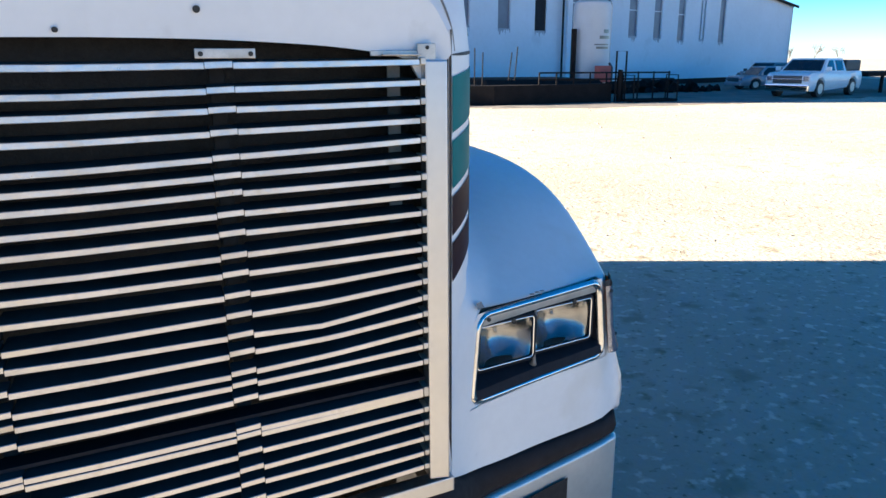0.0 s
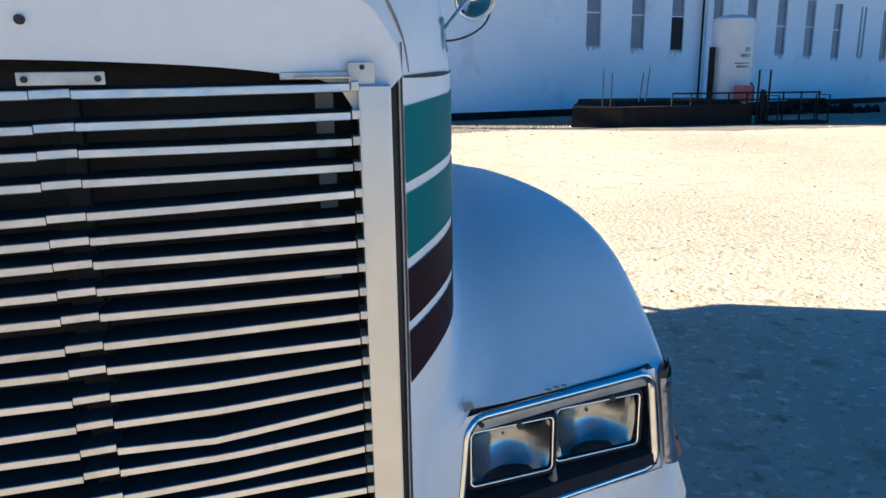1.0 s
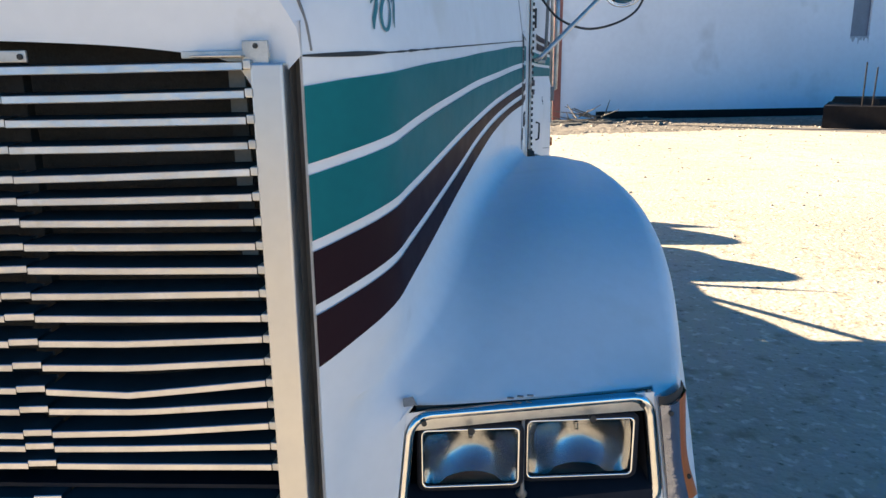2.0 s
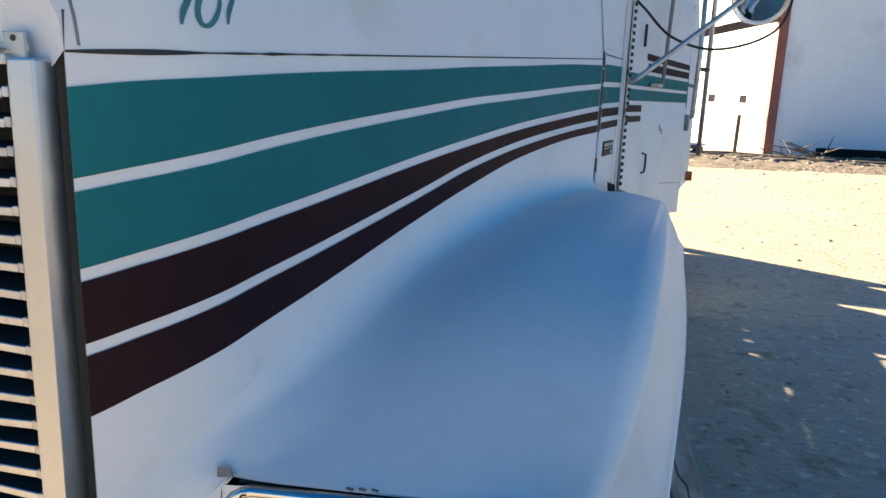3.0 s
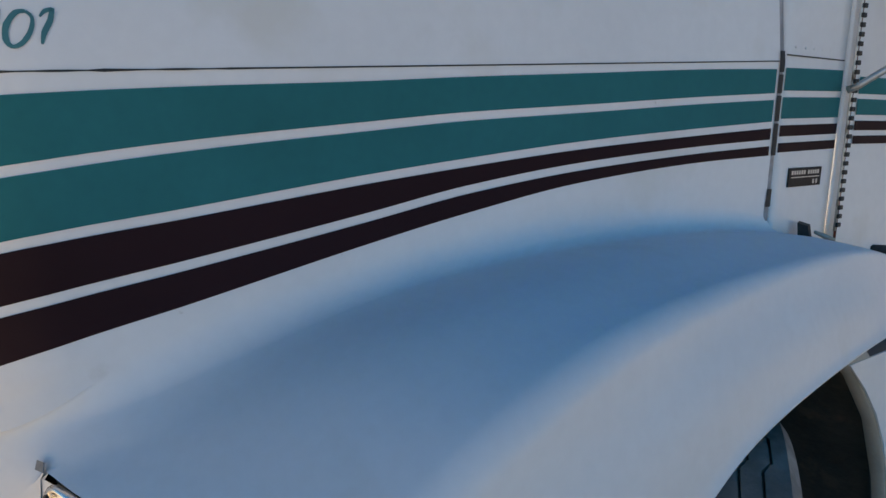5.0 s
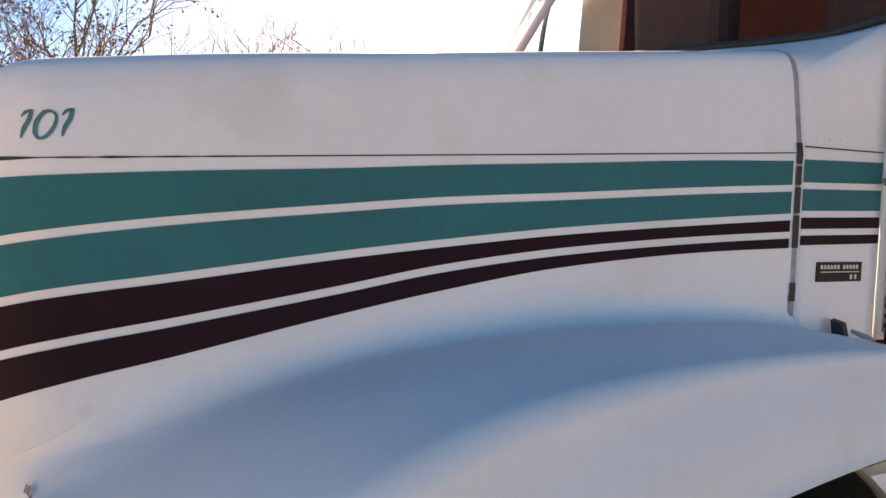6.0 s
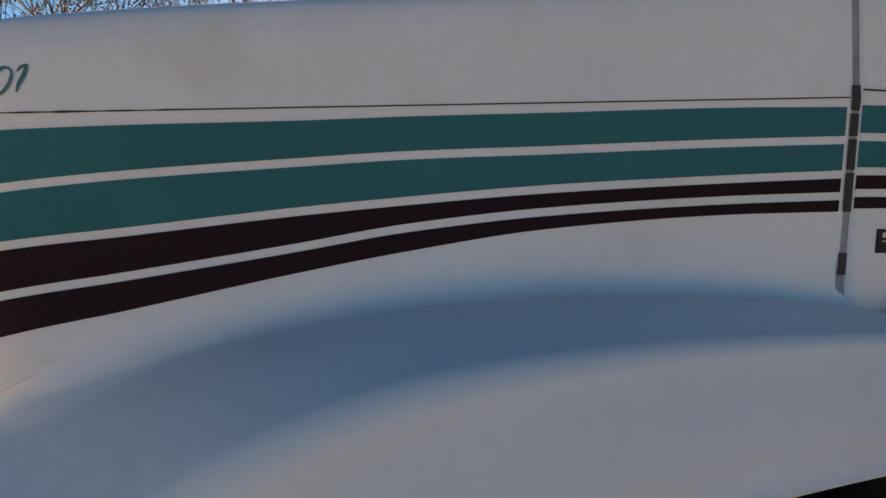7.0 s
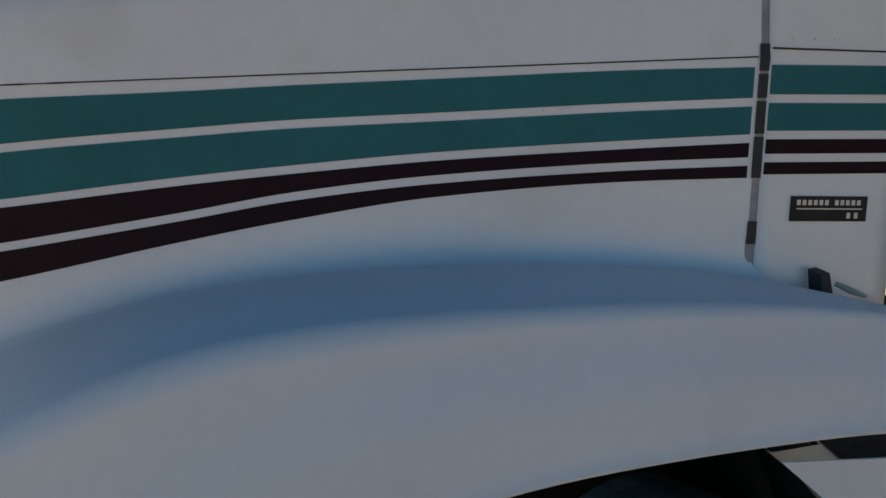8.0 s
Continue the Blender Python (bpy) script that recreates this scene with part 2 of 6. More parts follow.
def curve(xs, ys, x):
    """A smooth line through a few values (monotone cubic)."""
    xs, ys = list(xs), list(ys)
    if x <= xs[0]:
        return ys[0]
    if x >= xs[-1]:
        return ys[-1]
    i = max(k for k in range(len(xs) - 1) if xs[k] <= x)
    d = [(ys[k + 1] - ys[k]) / (xs[k + 1] - xs[k]) for k in range(len(xs) - 1)]

    def slope(k):
        if k == 0:
            return d[0]
        if k == len(xs) - 1:
            return d[-1]
        return 0.0 if d[k - 1] * d[k] <= 0 else 2 * d[k - 1] * d[k] / (d[k - 1] + d[k])

    h = xs[i + 1] - xs[i]
    t = (x - xs[i]) / h
    return ((2 * t**3 - 3 * t**2 + 1) * ys[i] + (t**3 - 2 * t**2 + t) * h * slope(i)
            + (-2 * t**3 + 3 * t**2) * ys[i + 1] + (t**3 - t**2) * h * slope(i + 1))


def spline(pts, n):
    """n points along a Catmull-Rom line through pts."""
    pts = [Vector(p) for p in pts]
    out = []
    m = len(pts) - 1
    for k in range(n):
        f = k * m / (n - 1)
        i = min(int(f), m - 1)
        t = f - i
        p0, p1, p2, p3 = pts[max(i - 1, 0)], pts[i], pts[i + 1], pts[min(i + 2, m)]
        out.append(0.5 * ((2 * p1) + (p2 - p0) * t + (2 * p0 - 5 * p1 + 4 * p2 - p3) * t * t + (3 * p1 - p0 - 3 * p2 + p3) * t**3))
    return out


# ---- ground ----
bm = bmesh.new()
xs_g = [-400, -120, -50, -25, -12, -6, -3, 0, 2, 4, 6, 9, 13, 18, 25, 40, 70, 150, 400]
ys_g = [-400, -120, -50, -20, -8, -3, 0, 3, 6, 9, 13, 18, 24, 32, 45, 80, 150, 400]
grid(bm, [[(x, y, 0.0) for x in xs_g] for y in ys_g])
ground = part("ground", bm, ground_mat, smooth=True)
tagged(ground, "pale gravel and dirt yard, sunlit beyond the truck's shadow", "ground", kind="structure")

# darker earth cut to the shed's shadow, deepening its shade by colour
bm = bmesh.new()
rows = []
for k in range(80):
    x = 6.0 + 0.55 * k
    near = curve((6, 8, 10, 14, 19, 28, 50), (24.6, 22.6, 21.4, 19.9, 19.9, 20.8, 25.0), x) + 0.25 * math.sin(1.7 * k) * math.sin(0.6 * k)
    rows.append([Vector((x, near + (27.0 + 0.3 * x - near) * f, 0.006)) for f in (0, 0.3, 0.6, 1)])
grid(bm, rows)
tagged(part("ground_strip", bm, shade_earth_mat), "dark earth strip laid inside the shed's shadow to deepen it", "ground", kind="structure")

# ---- the white truck: its shape ----
LEAN = (0.1045, 0.9945)   # the truck's own axis leans this far from +y


def across(u, v, z):
    """A place from metres to the truck's left side (u), metres rearward (v) and height."""
    return Vector((u * LEAN[1] - v * LEAN[0], u * LEAN[0] + v * LEAN[1], z))


def other_side(p):
    """The mirror place on the truck's far side."""
    p = Vector(p)
    u = p.x * LEAN[1] + p.y * LEAN[0]
    return Vector((p.x - 2 * u * LEAN[1], p.y - 2 * u * LEAN[0], p.z))


REAR = 1.545


def side_x(y, z):
    """The hood's side panel: its distance from the middle."""
    x = 0.628 + 0.0955 * y
    if y < 0.15:
        x -= 0.074 * (1 - max(y, 0.0) / 0.15) ** 2
    seam = seam_z(y)
    return x - (0.13 * (z - seam) if z > seam else 0.0)


def seam_z(y):
    return 1.709 + 0.0545 * y


def crest_z(y):
    return 1.878 + 0.100 * y - 0.012 * max(0.0, 1 - y / 0.5) ** 2 - (0.055 * (1 - y / 0.09) ** 2 if y < 0.09 else 0.0)


STRIPE_Y = (0.0, 0.05, 0.12, 0.305, 0.573, 0.755, 1.0, 1.325, 1.54)
STRIPES = {
    "g": (1.673, 1.682, 1.689, 1.703, 1.719, 1.732, 1.747, 1.767, 1.776),
    "a": (1.571, 1.585, 1.599, 1.624, 1.651, 1.668, 1.684, 1.706, 1.718),
    "b": (1.472, 1.490, 1.507, 1.5325, 1.570, 1.592, 1.618, 1.643, 1.657),
    "c": (1.386, 1.407, 1.427, 1.460, 1.510, 1.546, 1.579, 1.606, 1.618),
    "d": (1.306, 1.335, 1.361, 1.4035, 1.467, 1.506, 1.549, 1.580, 1.590),
}
PIN = 0.0072


def stripe_z(key, y):
    return curve(STRIPE_Y, STRIPES[key], y)


# fender: lines along the truck, front to rear, in plan and height
def side_foot(y):
    """Height at which the hood's side begins to sweep out into the fender."""
    return curve((0, 0.10, 0.20, 0.31, 0.57, 0.757, 1.0, REAR), (1.222, 1.262, 1.325, 1.388, 1.448, 1.485, 1.512, 1.480), y)


def fillet(p, c, q, r, n):
    """n points along the round of radius r at corner c between p and q (x, z pairs)."""
    p, c, q = Vector(p), Vector(c), Vector(q)
    u, v = (p - c).normalized(), (q - c).normalized()
    half = u.angle(v) / 2
    cut = min(r / math.tan(half), 0.8 * (p - c).length, 0.8 * (q - c).length)
    r = cut * math.tan(half)
    m = c + (u + v).normalized() * (r / math.sin(half))
    a, b = c + u * cut - m, c + v * cut - m
    full = a.angle(b)
    return [m + (a * math.sin((1 - k / (n - 1)) * full) + b * math.sin(k / (n - 1) * full)) / math.sin(full) for k in range(n)]


def fender_section(s):
    """Points of one section of the fender, s from 0 at the headlamps to 1 at the cab."""
    y_in = s * REAR
    xi = side_x(y_in, 1.4)
    z0 = side_foot(y_in)
    zi = curve((0, 0.06, 0.13, 0.20, 0.27, 0.33, 0.47, 0.60, 0.87, 1), (1.213, 1.244, 1.292, 1.336, 1.368, 1.392, 1.428, 1.446, 1.452, 1.432), s) - 0.010 * min(1.0, s / 0.2)
    # shoulder: close to the side at the lamps, drawn in towards the cab
    bx = curve((0, 0.05, 0.15, 0.28, 0.41, 0.535, 0.66, 0.79, 0.917, 1), (1.079, 1.094, 1.099, 1.084, 1.060, 1.036, 1.014, 0.990, 0.955, 0.925), s)
    bz = curve((0, 0.04, 0.10, 0.165, 0.28, 0.41, 0.535, 0.66, 0.79, 0.917, 1), (1.187, 1.215, 1.275, 1.333, 1.392, 1.416, 1.422, 1.421, 1.412, 1.388, 1.360), s)
    foot = lip_x(s)
    r_in = curve((0, 0.15, 0.5, 0.85, 1), (0.03, 0.075, 0.095, 0.075, 0.05), s)
    r_out = curve((0, 0.15, 0.4, 0.7, 1), (0.020, 0.040, 0.038, 0.030, 0.024), s)
    crown = curve((0, 0.15, 0.3, 0.6, 0.8, 1), (0.0, 0.008, 0.017, 0.019, 0.016, 0.004), s)
    a, b = (xi, zi), (bx, bz)
    c = (foot, arch_z(0.26 + 1.57 * s))
    inner = fillet((xi, max(z0, zi + 0.02)), a, b, r_in, 13)
    outer = fillet(a, b, c, r_out, 13)
    top_z = max(z0, inner[0].y + 0.002)
    line = [Vector((xi, top_z + (inner[0].y - top_z) * k / 4)) for k in range(4)] + inner
    for k in range(1, 16):
        f = k / 16
        line.append(inner[-1].lerp(outer[0], f))
    line += outer
    end = outer[-1] + (Vector(c) - outer[-1]).normalized() * 0.012
    line += [outer[-1].lerp(end, k / 3) for k in (1, 2, 3)]
    for p in line:
        f = min(1.0, max(0.0, (p.x - xi) / (bx - xi)))
        p.y += crown * math.sin(math.pi * f) ** 2
    z_top = line[0].y
    side = [Vector((side_x(y_in, z), y_in, z)) for z in np.linspace(stripe_z("d", y_in) - 0.004, z_top, 9)[:-1]]
    rows = []
    for p in line:
        f = (p.x - xi) / (bx - xi)
        front = brow_y(0.554 + f * (1.080 - 0.554))
        x_rear = 0.775 + f * (0.925 - 0.775)
        back = curve((0.77, 0.82, 0.90, 0.925, 1.02), (REAR, 1.62, 1.80, 1.83, 1.81), x_rear)
        rows.append(Vector((p.x, front + s * (back - front), p.y)))
    return side + rows


def lip_x(s):
    """The arch's lip: distance from the middle."""
    return curve((0, 0.05, 0.16, 0.35, 0.5, 0.8, 1), (1.114, 1.136, 1.140, 1.128, 1.106, 1.050, 1.018), s)


def brow_y(x):
    """Plan of the fender's front edge over the headlamps."""
    return curve((0.554, 0.572, 0.60, 0.63, 0.66, 0.72, 0.83, 0.92, 1.0, 1.05, 1.088), (0.0, 0.028, 0.060, 0.086, 0.104, 0.124, 0.165, 0.200, 0.236, 0.262, 0.288), x)


face_plan = [(0.554, 0.0), (0.572, 0.028), (0.60, 0.060), (0.63, 0.086), (0.66, 0.104), (0.72, 0.124), (0.83, 0.162), (0.92, 0.188), (1.0, 0.210), (1.05, 0.226), (1.09, 0.243), (1.112, 0.262), (1.126, 0.30), (1.130, 0.36)]


def face_y(x):
    return curve([p[0] for p in face_plan], [p[1] for p in face_plan], x)


def arch_z(y):
    return curve((0.30, 0.42, 0.5, 0.65, 0.75, 0.85, 0.93, 1.0, 1.1, 1.2, 1.4, 1.6, 1.85), (0.815, 0.842, 0.882, 0.980, 1.054, 1.127, 1.171, 1.196, 1.216, 1.228, 1.241, 1.247, 1.234), y)


def two_sided(name, rows, mat, parent, label="", smooth=True, thick=0.006, both=True):
    """A sheet with thickness; with both, its mirror image is a second part."""
    made = []
    for flip in ((False, True) if both else (False,)):
        bm = bmesh.new()
        grid(bm, [[other_side(p) if flip else Vector(p) for p in row] for row in rows])
        bmesh.ops.recalc_face_normals(bm, faces=bm.faces)
        ob = part(name, bm, mat, parent, label, smooth)
        if thick:
            mod = ob.modifiers.new("thickness", "SOLIDIFY")
            mod.thickness, mod.offset, mod.use_rim = thick, -1, name != "hood"
        made.append(ob)
    return made


truck = thing("semi_truck", "white conventional semi truck with teal and maroon stripes, parked on gravel", "truck")

# hood: top and sides down to the fender, then the fender itself, moulded in one piece
hood_rows = []
for i in range(49):
    s = i / 48
    y = REAR * s**1.5
    zc, w = crest_z(y), side_x(y, seam_z(y))
    k = [(-0.1051 * (y - 0.058 * (1 - y / REAR)), zc + 0.028), (0.35 * w, zc + 0.022), (0.66 * w, zc + 0.012), (0.84 * w, zc - 0.002), (0.922 * w, zc - 0.016), (0.956 * w, zc - 0.036)]
    top = spline([(a, 0, b) for a, b in k] + [(side_x(y, zc - 0.070), 0, zc - 0.070)], 24)
    row = [Vector((p.x, y, p.z)) for p in top]
    z_low = stripe_z("d", y) - 0.004
    z_hi = zc - 0.070
    for j in range(1, 15):
        z = z_hi + (z_low - z_hi) * j / 14
        row.append(Vector((side_x(y, z), y, z)))
    for p in row:
        p.y += 0.105 * (min(p.x, 0.554) - 0.554) * (1 - y / REAR)
    hood_rows.append(row)
hood = two_sided("hood", hood_rows, white_paint, truck, "white painted hood with a clear, dusty finish")[0]

fender_rows = []
sections = [fender_section((i / 48) ** 1.5) for i in range(49)]
for _ in range(5):
    # ease the moulding along the truck
    old = [[p.copy() for p in row] for row in sections]
    for i in range(1, 48):
        for j in range(4, 56):
            sections[i][j] = old[i][j].lerp((old[i - 1][j] + old[i + 1][j]) / 2, 0.6)
for i, sec in enumerate(sections):
    s = (i / 48) ** 1.5
    out = sec[-1].copy()
    zl = arch_z(out.y)
    flare = max(0.0, 1 - s / 0.22) ** 1.5
    belly = 0.017 * curve((0, 0.08, 0.2, 0.5, 0.85, 1), (0.0, 1.0, 1.1, 0.45, 0.3, 0.1), s)
    x_l = lip_x(s)
    for j in range(1, 13):
        f = j / 12
        z = out.z + (zl - out.z) * f
        swell = curve((0, 0.25, 0.55, 0.85, 1.0), (0.0, 0.006, 0.034, 0.054, 0.040), f) * flare
        x = out.x + (x_l - out.x) * f * (1 - flare) + belly * math.sin(math.pi * f) ** 2 * (1 - flare)
        sec.append(Vector((x + swell, out.y - 0.03 * f * flare, z)))
    lip = sec[-1]
    roll = 1 - flare
    sec.append(Vector((lip.x + 0.004 * roll, lip.y, lip.z - 0.006 * roll)))
    sec.append(Vector((lip.x + 0.002 * roll, lip.y, lip.z - 0.011 * roll - 0.001)))
    sec.append(Vector((lip.x - 0.014 * roll - 0.004, lip.y, lip.z - 0.020 * roll - 0.001)))
    sec.append(Vector((lip.x - 0.018 * roll - 0.006, lip.y, lip.z - 0.018 * roll - 0.002)))
    sec.append(Vector((lip.x - 0.04, lip.y, lip.z + 0.02)))
    fender_rows.append(sec)

# front face of the fender round the headlamps
def face_low(x):
    return curve((0.554, 0.60, 0.63, 0.66, 0.83, 1.05, 1.10, 1.14), (0.893, 0.855, 0.841, 0.833, 0.821, 0.814, 0.815, 0.826), x)


LAMP = dict(x0=0.655, x1=1.070, z0=0.985, z1=1.192)


def lamp_right(z):
    """The bezel's outer side leans: wider below."""
    return 1.060 - 0.030 * (z - LAMP["z0"]) / (LAMP["z1"] - LAMP["z0"])


def lamp_left(z):
    return 0.652 - 0.021 * (LAMP["z1"] - z) / (LAMP["z1"] - LAMP["z0"])


def lean_in(x, z):
    return lamp_left(z) + (x - LAMP["x0"]) * (lamp_right(z) - lamp_left(z)) / (LAMP["x1"] - LAMP["x0"])


front_row = fender_rows[0]
TOP_END = 55     # last point of the front edge before the outer side turns down
top_xs = [p.x for p in front_row[8:TOP_END + 1]]
EDGE = front_row[TOP_END:TOP_END + 13]


def edge_at(z):
    k = [p.z for p in reversed(EDGE)]
    return Vector((curve(k, [p.x for p in reversed(EDGE)], z), curve(k, [p.y for p in reversed(EDGE)], z), z))


for flip in (False, True):
    bm = bmesh.new()
    # one moulding: the wing, then the face below its front edge
    wing = [[bm.verts.new(other_side(p) if flip else p) for p in row] for row in fender_rows]
    for a, b in zip(wing, wing[1:]):
        for k in range(len(a) - 1):
            bm.faces.new((a[k], a[k + 1], b[k + 1], b[k]))
    levels = ["top", LAMP["z1"], 1.12, 1.05, LAMP["z0"], "mid", "low"]
    ia = min(range(len(top_xs)), key=lambda k: abs(top_xs[k] - LAMP["x0"]))
    ib = min(range(len(top_xs)), key=lambda k: abs(top_xs[k] - lamp_right(LAMP["z1"])))
    cols = []
    for k in range(len(top_xs)):
        col = [wing[0][8 + k]]
        top = front_row[8 + k]
        for lv in levels[1:]:
            z = {"mid": 0.90, "low": 0.0}.get(lv, lv)
            if k <= ia:
                x = 0.554 + (lamp_left(max(z, 0.985)) - 0.554) * (top.x - 0.554) / (top_xs[ia] - 0.554)
            elif k <= ib:
                x = lamp_left(max(z, 0.985)) + (lamp_right(max(z, 0.985)) - lamp_left(max(z, 0.985))) * (top.x - top_xs[ia]) / (top_xs[ib] - top_xs[ia])
            else:
                q = (top.x - top_xs[ib]) / (top_xs[-1] - top_xs[ib])
                e = edge_at(min(max(z, 0.83), 1.16))
                x = lamp_right(max(z, 0.985)) + (e.x - lamp_right(max(z, 0.985))) * q
            if lv == "low":
                z = face_low(x)
            elif lv == "mid":
                z = 0.5 * (face_low(x) + LAMP["z0"])
            else:
                z = min(z, top.z - 0.004 * levels.index(lv))
            y = face_y(x) if k <= ib else face_y(x) + (edge_at(min(max(z, 0.83), 1.16)).y - face_y(x)) * q
            p = Vector((x, y, z))
            col.append(bm.verts.new(other_side(p) if flip else p))
        cols.append(col)
    for k in range(len(cols) - 1):
        for j in range(len(levels) - 1):
            if ia <= k < ib and j <= 3:
                continue
            bm.faces.new((cols[k][j], cols[k + 1][j], cols[k + 1][j + 1], cols[k][j + 1]))
    # inside the lamps the wing rolls over into the face with no edge
    soft_zone = [(wing[i][8 + k], k) for i in range(11) for k in range(1, ia)] + [(cols[k][j], k) for k in range(1, ia) for j in (1, 2, 3)]
    for _ in range(70):
        moved = []
        for v, k in soft_zone:
            near = [e.other_vert(v).co for e in v.link_edges]
            moved.append((v, v.co.lerp(sum(near, Vector()) / len(near), 0.5 * min(1.0, (ia - k) / 4))))
        for v, co in moved:
            v.co = co
    bmesh.ops.recalc_face_normals(bm, faces=bm.faces)
    fender = part("fender", bm, white_paint, truck, "white front fender with a wide rounded shoulder", smooth="edges")
    mod = fender.modifiers.new("thickness", "SOLIDIFY")
    mod.thickness, mod.offset, mod.use_rim = 0.006, -1, False

# header over the grille: front skin between the opening and the hood's front edge
front_edge = [p.copy() for p in hood_rows[0] if p.z > 1.70]


def opening_z(x):
    return curve((0.0, 0.12, 0.30, 0.42, 0.47, 0.50), (1.733, 1.732, 1.725, 1.713, 1.702, 1.66), x)


for flip in (False, True):
    bm = bmesh.new()
    rows = []
    for p in front_edge:
        x = p.x * 0.90 if p.x < 0.5 else min(p.x * 0.93, 0.505)
        low = Vector((x, 0.105 * (x - 0.554), opening_z(x)))
        rows.append([other_side(q) if flip else q for q in (p, p.lerp(low, 0.15) + Vector((0, 0.0, 0)), p.lerp(low, 0.9), low, low + Vector((0, 0.03, 0.012)))])
    grid(bm, rows)
    bmesh.ops.recalc_face_normals(bm, faces=bm.faces)
    part("hood_header", bm, white_paint, truck, smooth="edges")

# narrow recessed return between the grille's edge trim and the painted panel, its shade put in as dark grey
for flip in (False, True):
    bm = bmesh.new()
    rows = [[(0.5365, 0.002, z), (0.5385, 0.022, z), (0.549, 0.020, z), (0.5545, 0.0, z)] for z in np.linspace(0.905, 1.75, 9)]
    grid(bm, [[other_side(p) if flip else Vector(p) for p in r] for r in rows])
    part("corner_return", bm, return_shade, truck, smooth="edges")

# stripes: one painted band a part, a hair proud of the panel
BANDS = (("g", 0.0, "a", PIN, teal_paint, "teal painted stripe"), ("a", -PIN, "b", PIN, teal_paint, "teal painted stripe"),
         ("b", -PIN, "c", PIN, maroon_paint, "dark maroon painted stripe"), ("c", -PIN, "d", 0.0, maroon_paint, "dark maroon painted stripe"))
for hi, dh, lo, dl, mat, label in BANDS:
    for flip in (False, True):
        bm = bmesh.new()
        rows = []
        for i in range(61):
            y = 0.0 + 1.535 * (i / 60) ** 1.3
            zt = stripe_z(hi, y) + (dh if dh <= 0 else dh)
            zb = stripe_z(lo, y) + (dl if lo != "d" else 0.0)
            row = []
            for j in range(9):
                z = zt + (zb - zt) * j / 8
                p = Vector((side_x(y, z) + 0.0016, y - (0.0012 if y < 0.05 else 0), z))
                row.append(other_side(p) if flip else p)
            rows.append(row)
        grid(bm, rows)
        bmesh.ops.recalc_face_normals(bm, faces=bm.faces)
        part("stripe", bm, mat, hood, label, smooth=True)

# seam line between the upper and lower mouldings, wider where the joint is cracked near the front
bm = bmesh.new()
rows = []
for i in range(80):
    y = 0.0 + 1.54 * i / 79
    z = seam_z(y)
    wide = 0.0012 + (0.0026 * max(0.0, 1 - abs(y - 0.055) / 0.05)) + 0.0004 * math.sin(i * 1.7) * (y < 0.4) + (0.001 if 0.205 < y < 0.232 else 0)
    rows.append([(side_x(y, z + wide) + 0.0014, y, z + wide), (side_x(y, z - wide) + 0.0014, y, z - wide)])
grid(bm, rows)
part("seam", bm, black_rubber, hood, "dark open joint in the hood moulding")

# thin dark line drawn as the shade where the front of the hood turns into its side
bm = bmesh.new()
tube(bm, spline([(0.500, 0.016, 1.858), (0.525, 0.012, 1.825), (0.546, 0.010, 1.785), (0.558, 0.010, 1.750), (0.563, 0.011, 1.715)], 24), [0.0012] * 10 + [0.002] * 14, 6)
part("crease_shade", bm, grey_rubber, hood, "dark line drawn for the shade in the hood's front corner", smooth=True)

# number on the hood side, brushed by hand
number_paint = material("number_teal", (0.02, 0.16, 0.17), 0.45, vary=0.1, scale=30)


def brush(bm, pts, widths):
    """One brush stroke on the hood's side, along places (y, z), of changing width."""
    line = spline([(y, z, 0) for y, z in pts], 26)
    n = len(line)
    rows = []
    for i, p in enumerate(line):
        d = (line[min(i + 1, n - 1)] - line[max(i - 1, 0)]).normalized()
        f = i / (n - 1) * (len(widths) - 1)
        k = min(int(f), len(widths) - 2)
        w = 0.5 * (widths[k] + (widths[k + 1] - widths[k]) * (f - k)) * (1 + 0.06 * math.sin(2.3 * i))
        rows.append([Vector((side_x(y, z) + 0.0016, y, z)) for y, z in ((p.x - d.y * w * q, p.y + d.x * w * q) for q in (-1, 0, 1))])
    grid(bm, rows)


bm = bmesh.new()
for dy, dz in ((0.0, 0.0), (0.0565, 0.005)):
    brush(bm, [(0.0925 + dy, 1.7765 + dz), (0.0985 + dy, 1.7835 + dz), (0.1070 + dy, 1.7868 + dz)], (0.0022, 0.0052, 0.0040))
    brush(bm, [(0.1070 + dy, 1.7880 + dz), (0.1035 + dy, 1.7730 + dz), (0.0960 + dy, 1.7580 + dz), (0.0925 + dy, 1.7440 + dz)], (0.0050, 0.0068, 0.0066, 0.0026))
ring = [(0.1345, 1.7870), (0.1240, 1.7845), (0.1135, 1.7690), (0.1120, 1.7520), (0.1185, 1.7445), (0.1290, 1.7500), (0.1385, 1.7650), (0.1410, 1.7800), (0.1345, 1.7870)]
brush(bm, ring, (0.0042, 0.0062, 0.0070, 0.0066, 0.0048, 0.0058, 0.0056, 0.0040, 0.0040))
part("number", bm, number_paint, hood, "teal painted number 101")

